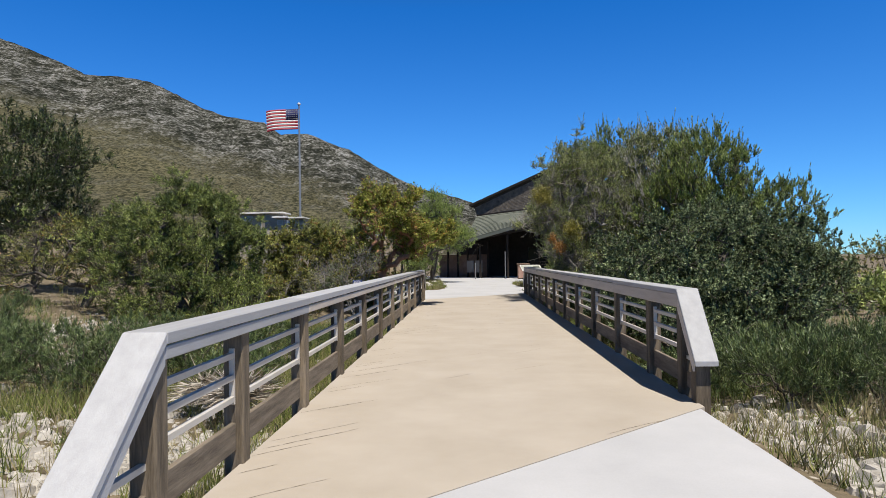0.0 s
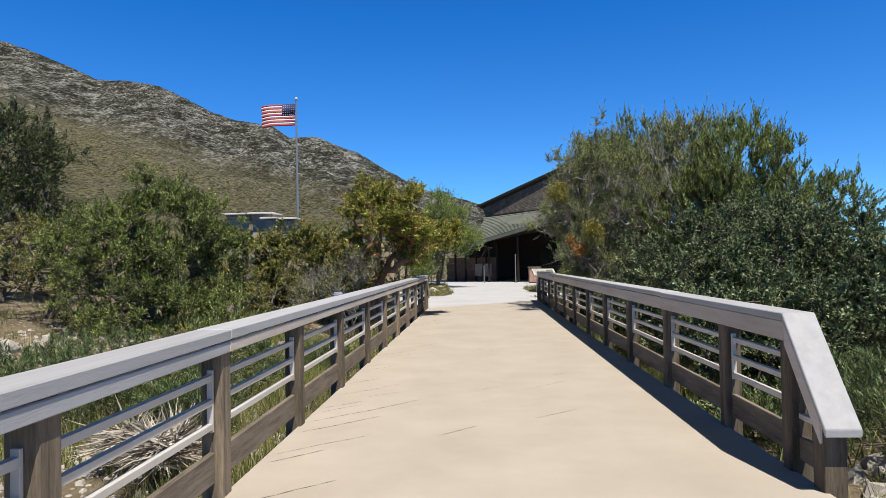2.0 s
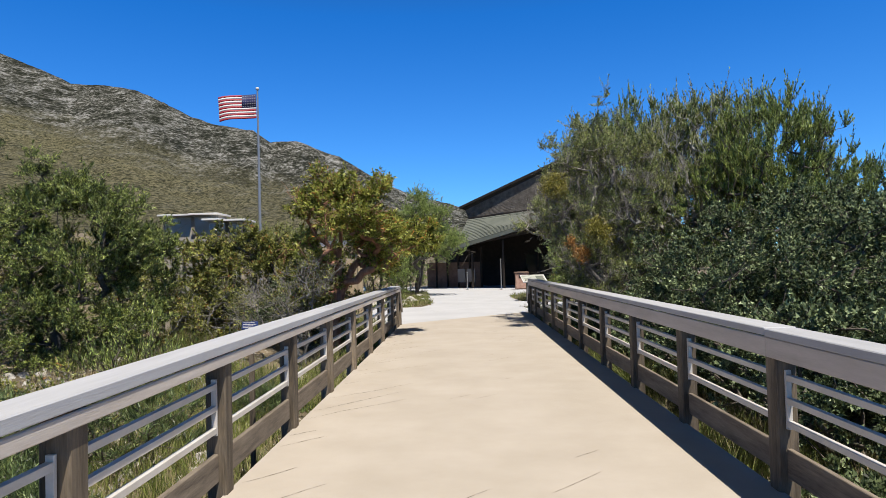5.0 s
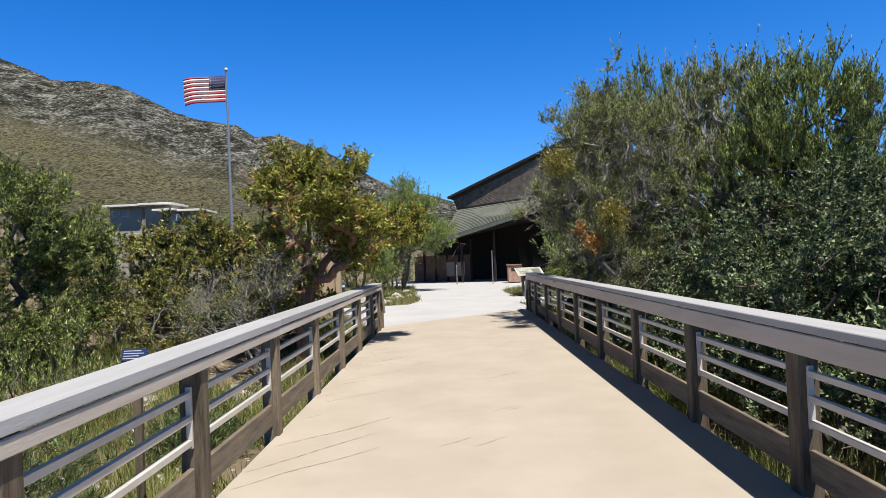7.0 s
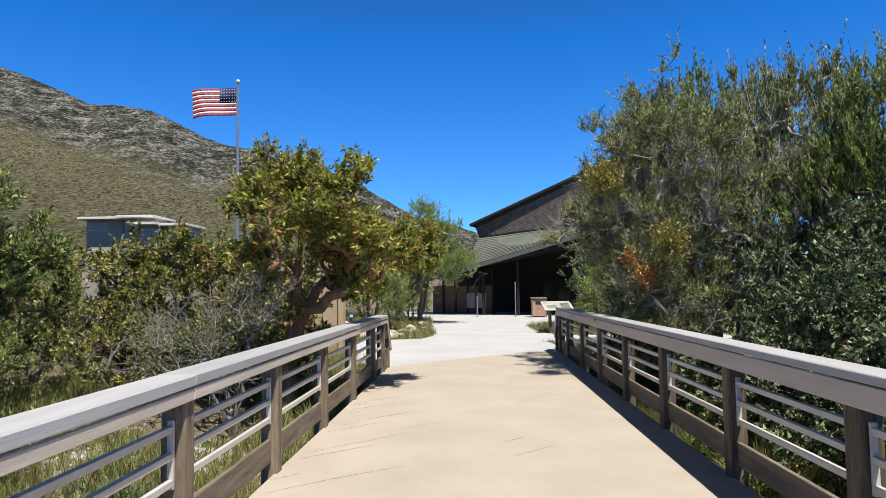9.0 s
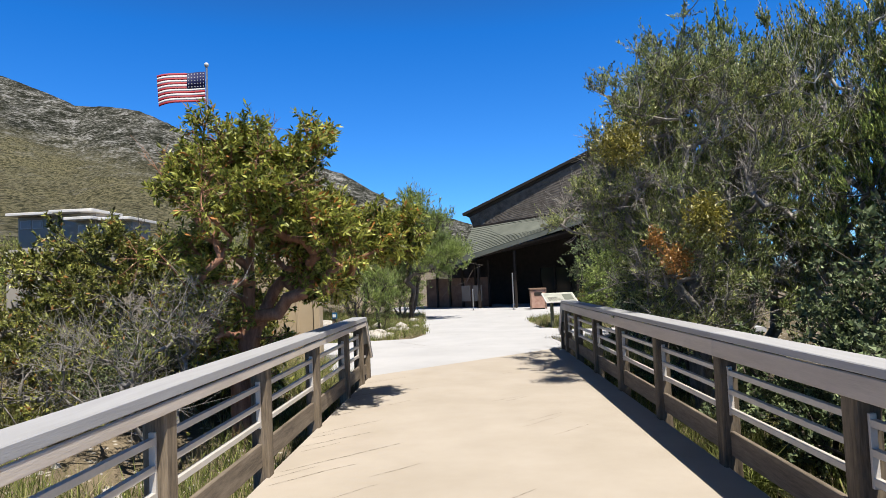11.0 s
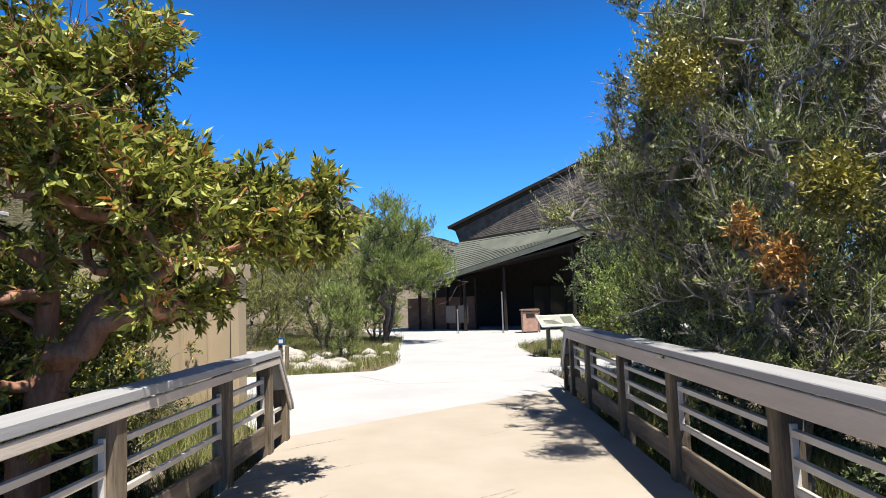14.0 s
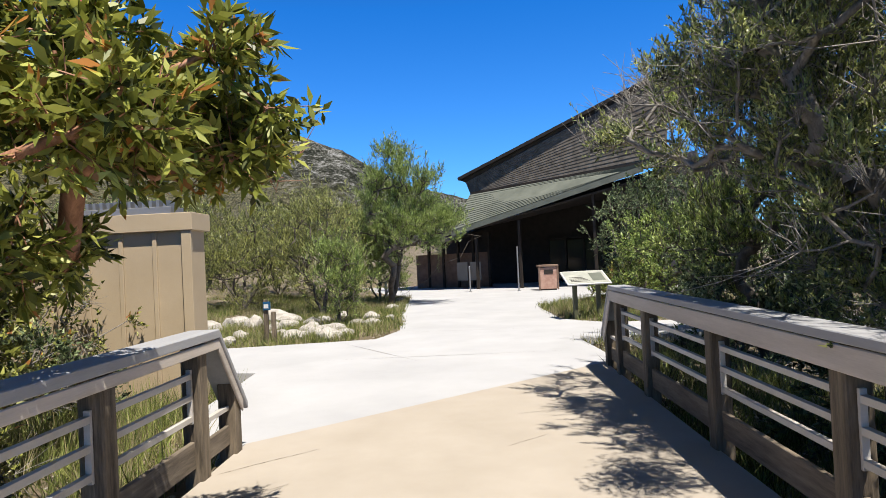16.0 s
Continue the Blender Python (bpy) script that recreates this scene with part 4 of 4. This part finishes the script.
# beyond the far end of the bridge, round the wayside sign
for k, (x, y, r, h, leaf) in enumerate(((4.5, 25.3, 1.0, 2.0, OAK), (5.6, 30.2, 1.5, 2.6, OAK), (5.4, 35.2, 1.3, 2.6, WILLOW), (6.2, 38.6, 1.9, 4.0, OAK), (8.4, 35.5, 2.0, 3.8, OAK), (4.9, 37.4, 0.9, 1.2, OLIVE), (4.4, 28.9, 0.9, 1.3, OAK))):
    z = height(x, y)
    plant("garden_shrub", "leafy green shrub near the entrance path", "shrub", G(x, y), [((x, y, z + h * 0.6), (r, r, h * 0.42), 5), ((x, y, z + h * 0.3), (r, r, h * 0.3), 2)], 50 + k, leaf, BARK, int(40 * r * h) + 30, 70, size=(0.08, 0.04), lift=0.2, tuft=0.28, stems=5)
# on the other side
plant("madrone_tree", "madrone with red-brown forking trunk and yellow-green leaves", "tree", G(-3.1, 21.2, 0.1),
      [((-2.55, 20.6, 2.9), (1.0, 1.15, 0.9), 6), ((-1.65, 21.0, 2.3), (1.0, 1.0, 0.45), 2.2), ((-0.85, 21.3, 2.35), (0.5, 0.45, 0.3), 0.6), ((-3.5, 20.7, 2.1), (0.6, 0.8, 0.55), 1.2), ((-2.0, 21.2, 1.75), (0.4, 0.5, 0.35), 0.9), ((-3.2, 21.5, 1.2), (0.9, 0.7, 0.8), 1.8), ((-3.3, 20.9, 3.5), (0.6, 0.6, 0.4), 1.0)], 21,
      MADRONE, REDBARK, 470, 125, narrow=False, size=(0.095, 0.03), lift=0.1, droop=0.3, tuft=0.23, twig=0.0075, bare=0.07, gather=0.8,
      limbs=[[G(-3.1, 21.2, 0.1), (-3.1, 21.25, 0.5), (-3.0, 21.3, 1.05)], [(-3.0, 21.3, 1.05), (-2.97, 21.25, 1.5), (-2.95, 21.2, 2.0), (-2.85, 21.0, 2.7), (-2.7, 20.8, 3.2)],
             [(-3.0, 21.3, 1.05), (-2.75, 21.3, 1.45), (-2.5, 21.3, 1.8), (-2.0, 21.2, 2.15), (-1.4, 21.2, 2.4)], [(-2.95, 21.2, 2.0), (-3.4, 20.9, 2.4), (-3.6, 20.8, 2.8)]])
plant("dead_shrub", "bleached half-leafless shrub at the foot of the madrone", "shrub", G(-3.5, 19.8), [((-3.6, 19.8, 0.85), (0.8, 0.55, 0.7), 5), ((-3.3, 19.7, 1.5), (0.6, 0.4, 0.35), 2), ((-4.5, 19.9, 0.7), (0.8, 0.6, 0.55), 2.5)], 22, OLIVE, DEADBARK, 110, 60, size=(0.05, 0.025), tuft=0.27, tw=5, stems=5, bare=0.55, twig=0.0055, gather=0.3)
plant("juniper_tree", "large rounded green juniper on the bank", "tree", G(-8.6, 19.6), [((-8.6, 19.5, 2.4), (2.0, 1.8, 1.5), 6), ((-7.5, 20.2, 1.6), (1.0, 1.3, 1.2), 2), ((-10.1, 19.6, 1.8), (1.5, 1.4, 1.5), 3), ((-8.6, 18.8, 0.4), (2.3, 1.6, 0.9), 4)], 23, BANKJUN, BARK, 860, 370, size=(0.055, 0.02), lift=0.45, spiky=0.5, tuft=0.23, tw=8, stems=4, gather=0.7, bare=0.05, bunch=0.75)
plant("scrub_tree", "olive and rust scrub tree on the bank", "tree", G(-5.9, 23.0), [((-5.8, 22.9, 1.75), (1.7, 1.4, 0.85), 5), ((-4.4, 23.4, 1.5), (1.2, 1.0, 0.7), 2), ((-5.2, 22.9, 0.5), (2.2, 1.2, 0.7), 3)], 24, OLIVE, BARK, 440, 200, size=(0.07, 0.034), lift=0.1, tuft=0.27, stems=4, bare=0.06, twig=0.008)
plant("juniper_tree", "tall dark juniper on the slope", "tree", G(-17.3, 25.0), [((-17.3, 25, 5.4), (2.0, 2.0, 2.2), 5), ((-17.0, 25, 2.6), (2.6, 2.4, 1.8), 4)], 25, DARKJUN, BARK, 380, 130, size=(0.13, 0.04), lift=0.4, tuft=0.4, spiky=0.8, stems=2)
plant("scrub_tree", "grey twiggy scrub with olive leaves", "tree", G(-13.0, 21.3), [((-13, 21.3, 1.9), (2.2, 1.8, 1.3), 5), ((-11.2, 22, 2.1), (1.6, 1.5, 1.2), 3), ((-15, 21, 1.3), (1.7, 1.5, 1.0), 2)], 26, OLIVE, BARK, 320, 130, size=(0.075, 0.026), lift=0.2, tuft=0.3, stems=6, bare=0.25, twig=0.009)
plant("juniper_tree", "small green juniper on the bank", "tree", G(-5.5, 17.0), [((-5.7, 17.0, -0.05), (0.8, 0.8, 0.5), 3)], 27, JUNIPER, BARK, 40, 90, **JUN)
# planting beds by the forecourt
plant("willow_tree", "feathery light green tree by the forecourt", "tree", G(-2.6, 42.2), [((-2.2, 42.0, 3.9), (1.5, 1.5, 1.7), 5), ((-1.4, 41.8, 2.7), (1.6, 1.4, 0.9), 4), ((-3.0, 42.2, 2.8), (1.4, 1.4, 1.2), 3)], 28, WILLOW, BARK, 430, 200, size=(0.10, 0.017), lift=0.85, tuft=0.36, spiky=0.9, stems=4, twig=0.007)
for k, (x, y, r, h, leaf) in enumerate(((-3.1, 35.2, 0.75, 2.1, WILLOW), (-4.3, 38.5, 1.3, 4.0, GARDEN), (-7.5, 40.5, 2.0, 3.7, GARDEN), (-10.0, 42.0, 2.2, 4.0, GARDEN), (-5.6, 44.0, 2.0, 4.2, GARDEN), (-8.2, 47.0, 2.4, 3.6, JUNIPER), (-13.5, 44.0, 2.4, 4.0, JUNIPER), (-3.4, 45.0, 1.3, 2.4, WILLOW), (-16.5, 38.0, 2.4, 3.8, GARDEN), (-13, 33.0, 1.8, 2.6, GARDEN), (-9.0, 26.5, 1.6, 2.2, GARDEN), (-11.5, 28.0, 1.7, 2.4, JUNIPER))):
    z = height(x, y)
    plant("garden_tree", "slender olive-green tree in a planting bed", "tree", G(x, y), [((x, y, z + h * 0.62), (r, r, h * 0.36), 5), ((x, y, z + h * 0.35), (r * 0.8, r * 0.8, h * 0.25), 1.5)], 70 + k, leaf, BARK,
          int(28 * r * h) + 50, 80, size=(0.11, 0.022), lift=0.75, tuft=0.34, spiky=0.7, stems=4, twig=0.006, bare=0.1, tw=4)
for k, (x, y, r, h, leaf) in enumerate(((-3.5, 22.6, 0.7, 0.8, OLIVE), (-4.1, 21.7, 0.9, 1.7, OAK), (-5.6, 21.0, 1.0, 1.5, OLIVE), (-4.6, 21.6, 0.9, 1.2, OAK), (-5.2, 26.0, 1.1, 1.6, OLIVE), (-8.9, 23.2, 1.0, 2.1, OLIVE), (-7.3, 23.0, 0.9, 2.2, OLIVE), (-4.9, 25.2, 1.0, 1.4, OAK), (-6.0, 15.2, 0.9, 0.8, OLIVE), (-14.5, 17.0, 1.4, 1.3, OLIVE))):
    z = height(x, y)
    plant("bank_shrub", "mixed olive scrub on the bank of the wash", "shrub", G(x, y), [((x, y, z + h * 0.55), (r, r, h * 0.42), 5)], 150 + k, leaf, DEADBARK, int(52 * r * h) + 40, 90, size=(0.06, 0.03), lift=0.2, tuft=0.24, stems=5, bare=0.2, group="bank scrub")
# far scrub on the plain
for k, (x, y, r, h) in enumerate(((22, 36, 2.4, 3.0), (27, 38, 2.6, 3.2), (19, 31, 1.6, 1.7), (33, 44, 3, 3.8), (16.5, 27, 1.8, 1.5), (-22, 33, 2.6, 3.4), (-27, 36, 3, 3.6), (-21, 22, 2.0, 2.4), (-26, 27, 2.4, 3.2), (38, 40, 3, 3.4), (30, 31, 2.4, 2.2), (-16, 52, 2.4, 3.5), (-12, 52, 2.2, 3.2), (-19, 46, 2.3, 3.2))):
    z = height(x, y)
    plant("far_scrub_tree", "rounded scrub tree on the plain", "tree", G(x, y), [((x, y, z + h * 0.55), (r, r, h * 0.45), 5)], 90 + k, JUNIPER if k % 3 else OLIVE, BARK, 75, 50, size=(0.18, 0.065), lift=0.3, tuft=0.5, spiky=0.5, stems=3)
# low feathery shrubs in the wash
for k, (x, y, r, h) in enumerate(((-6.2, 10.8, 1.1, 1.15), (-5.0, 11.8, 1.0, 1.2), (-7.8, 11.6, 1.2, 1.25), (-4.2, 13.4, 0.9, 1.0), (-9.6, 12.2, 1.3, 1.2), (-6.6, 13.4, 1.1, 1.1), (-3.9, 10.9, 0.6, 0.8), (-8.9, 10.3, 1.0, 1.0), (-10.9, 11.2, 1.1, 1.0), (3.9, 8.3, 0.7, 0.8), (4.8, 8.0, 0.8, 0.75), (5.7, 9.0, 0.9, 0.85), (4.5, 9.8, 0.9, 0.9), (6.8, 9.9, 1.0, 0.8), (3.3, 9.6, 0.5, 0.6),
                                (8.3, 11.0, 1.0, 0.6), (10.5, 13.5, 1.2, 0.6), (-3.4, 16.2, 0.6, 0.5), (-11.5, 14.5, 1.4, 1.0), (12.8, 17.5, 1.2, 0.7))):
    z = height(x, y)
    plant("feathery_shrub", "low feathery green desert shrub", "shrub", G(x, y), [((x, y, z + h * 0.5), (r, r, h * 0.42), 4)], 120 + k, BUSH, BARK, int(100 * r) + 40, 112, size=(0.075, 0.011), lift=0.7, tuft=0.22, tw=3, stems=7, twig=0.003, gather=0.55, group="wash shrubs")


def spiky_plant(name, label, x, y, count, length, width, mat, up, seed, lift=0.0, low=-0.2):
    """A rosette of narrow blades from one crown."""
    rng = np.random.default_rng(seed)
    v = rng.normal(size=(count, 3))
    v[:, 2] = np.abs(v[:, 2]) * up + low
    v /= np.linalg.norm(v, axis=1)[:, None]
    base = rng.normal(size=(count, 3)) * np.array([0.1, 0.1, 0.06]) + np.array([0, 0, lift])
    co, qu = blades(base, v, length * rng.uniform(0.6, 1.1, count), width, rng, 0.05, True)
    ob = from_arrays(name, co, qu, mat)
    ob.location = (x, y, height(x, y) + 0.04)
    return tagged(ob, label, "plant")


spiky_plant("dead_yucca", "collapsed skirt of bleached dead yucca leaves", -3.3, 8.9, 600, 0.6, 0.03, DEADLEAF, 0.5, 1, 0.42, -0.25)
spiky_plant("dead_yucca", "collapsed skirt of bleached dead yucca leaves", -4.0, 9.5, 420, 0.55, 0.03, DEADLEAF, 0.4, 2, 0.3, -0.2)
spiky_plant("sotol_plant", "spiky yellow-green sotol rosette", 6.9, 11.3, 260, 0.8, 0.022, YELLOW, 0.8, 3, 0.15)
spiky_plant("sotol_plant", "spiky yellow-green sotol rosette", 3.0, 17.2, 260, 0.7, 0.022, GRASS, 0.8, 4, 0.15)
spiky_plant("sotol_plant", "spiky yellow-green sotol rosette", 2.95, 19.3, 260, 0.7, 0.022, GRASS, 0.8, 5, 0.15)


def grasses():
    """Tufts of grass over the wash, the banks and the planting beds."""
    rng = np.random.default_rng(9)
    for name, mat, count, seed in (("grass", GRASS, 10500, 1), ("dry_grass", DRYGRASS, 3200, 2)):
        roots, tall = [], []
        while len(roots) < count:
            pick = rng.random()
            x, y = (rng.uniform(-8, 6), rng.uniform(1, 28)) if pick < 0.52 else (rng.uniform(-9, 4.5), rng.uniform(28.5, 46)) if pick < 0.84 else (rng.uniform(-16, 18), rng.uniform(2, 50))
            if abs(x - 0.2) < 2.25 and 2 < y < 28 or inside(x, y, NEAR_PLAN) or inside(x, y, FAR_PLAN) or -5.9 < x < -3.2 and 26.6 < y < 27.3:
                continue
            if noise.noise((x * 0.35 + seed * 7, y * 0.35, 0)) < (-0.25 if y < 28 else -0.35):
                continue
            if y < 9 and x < -2.2 and rng.random() < (0.75 if x < -3 else 0.25):
                continue
            if x > 2.2 and y < 12.5 and rng.random() < (0.9 if name == "grass" or y > 8.2 else 0.0):
                continue
            roots.append((x, y, height(x, y)))
            tall.append(rng.uniform(0.2, 0.5) * (1.0 if y < 28 else 0.6))
        near_tufts = 150 if name == "grass" else 0
        for _ in range(near_tufts):
            # low green tufts beside the near pavement
            x, y = rng.uniform(2.4, 5.6), rng.uniform(4.6, 8.4)
            if not inside(x, y, NEAR_PLAN):
                roots.append((x, y, height(x, y))), tall.append(rng.uniform(0.12, 0.3))
        if name == "dry_grass":
            # straw tufts along the edge of the near pavement
            for _ in range(70):
                x, y = rng.uniform(2.4, 5.4), rng.uniform(5.2, 7.8)
                if not inside(x, y, NEAR_PLAN):
                    roots.append((x, y, height(x, y))), tall.append(rng.uniform(0.15, 0.42))
        roots, tall = np.array(roots), np.array(tall)
        k = 16
        base = np.repeat(roots, k, 0) + rng.normal(size=(len(roots) * k, 3)) * np.array([0.08, 0.08, 0.0])
        way = rng.normal(size=base.shape) * 0.38 + np.array([0, 0, 1.0])
        ln = np.repeat(tall, k) * rng.uniform(0.5, 1.3, len(base))
        co, qu = blades(base, way, ln, 0.009 + 0.007 * rng.random(len(base)), rng, 0.04, True)
        tagged(from_arrays(name, co, qu, mat), "tufts of desert grass, green and straw-coloured", "grass", kind="stuff")


grasses()


def stone_mesh(seed, flat=0.65):
    rnd = random.Random(seed)
    bm = bmesh.new()
    bmesh.ops.create_icosphere(bm, subdivisions=2, radius=0.5)
    off = rnd.uniform(0, 50)
    for v in bm.verts:
        v.co *= 1 + 0.5 * noise.noise(v.co * 1.6 + Vector((off, 0, 0))) + 0.15 * noise.noise(v.co * 5 + Vector((0, off, 0)))
        v.co.z *= flat
    me = bpy.data.meshes.new("boulder")
    bm.to_mesh(me)
    bm.free()
    me.materials.append(STONE)
    return me


STONES = [stone_mesh(k) for k in range(6)]


def boulders():
    rnd = random.Random(3)
    spots = [(-3.7, 33.0, 0.62), (-3.3, 33.3, 0.5), (-3.0, 33.9, 0.7), (-2.9, 32.8, 0.55), (-3.6, 34.2, 0.6), (-2.2, 34.9, 0.45), (-2.5, 36.5, 0.5), (-4.8, 36.2, 0.8), (-5.3, 37.0, 0.9), (-5.8, 33.3, 0.5), (-4.6, 34.5, 0.5), (-1.9, 36.0, 0.35), (-2.3, 39.5, 0.4), (-2.4, 43.5, 0.4),
             (-6.6, 35.0, 0.8), (-7.6, 34.0, 0.7), (-8.2, 30.0 + 2.2, 0.9), (-9.2, 33.0, 1.1), (-10.0, 33.6, 0.9), (-9.5, 34.6, 1.0), (-11.0, 32.6, 0.8), (-3.9, 36.9, 0.5), (-4.9, 32.2, 0.4), (-6.1, 32.4, 0.45), (-5.6, 5.9, 0.35), (-4.6, 6.6, 0.3), (-6.4, 7.3, 0.4), (-7.2, 14.9, 0.5), (-8.0, 15.6, 0.6), (-10.2, 15.8, 0.6), (3.1, 5.2, 0.28), (2.75, 4.5, 0.22), (3.6, 4.9, 0.3), (-12, 16, 0.7), (-4.2, 33.6, 0.45), (-4.5, 35.3, 0.6), (-3.9, 35.6, 0.5), (-5.4, 35.4, 0.7), (-2.7, 35.4, 0.5), (-3.5, 37.6, 0.55), (-5.0, 33.2, 0.4), (-6.2, 36.4, 0.8), (-2.6, 33.2, 0.4)]
    for x, y, s in spots:
        ob = new("boulder", STONES[rnd.randrange(6)])
        ob.location = (x, y, height(x, y) + 0.1 * s)
        ob.rotation_euler = (0, 0, rnd.uniform(0, 6.3))
        ob.scale = (s * rnd.uniform(0.85, 1.3), s * rnd.uniform(0.8, 1.1), s * rnd.uniform(0.8, 1.1))
        tagged(ob, "pale rounded limestone boulder on the ground", "boulder", "limestone boulders")
    # gravel, joined
    co, faces = [], []
    for k in range(8000):
        x, y = (-2.3 - abs(rnd.gauss(0, 3.4)), rnd.gauss(5.8, 2.6)) if k % 3 else (2.25 + abs(rnd.gauss(0, 1.2)), rnd.gauss(5.0, 1.6))
        if k % 5 == 0:
            x, y = rnd.uniform(-12, -3), rnd.uniform(9, 20)
        if inside(x, y, NEAR_PLAN) or -2.2 < x < 2.6 and y > 2.6 or noise.noise((x * 0.6, y * 0.6, 4.0)) < rnd.uniform(-0.5, 0.05):
            continue
        s = rnd.uniform(0.02, 0.085) * (1.8 if rnd.random() < 0.1 else 1)
        z, n0 = height(x, y), len(co)
        a = rnd.uniform(0, 6)
        for i in range(4):
            co.append((x + s * math.cos(a + i * 1.57) * rnd.uniform(0.8, 1.3), y + s * math.sin(a + i * 1.57) * rnd.uniform(0.8, 1.3), z - 0.01))
        for i in range(4):
            co.append((x + 0.6 * s * math.cos(a + i * 1.57), y + 0.6 * s * math.sin(a + i * 1.57), z + s * rnd.uniform(0.5, 0.9)))
        faces += [(n0 + 4, n0 + 5, n0 + 6, n0 + 7)] + [(n0 + i, n0 + (i + 1) % 4, n0 + 4 + (i + 1) % 4, n0 + 4 + i) for i in range(4)]
    tagged(link("gravel", co, faces, STONE), "loose pale gravel on the banks", "gravel", kind="stuff")


boulders()
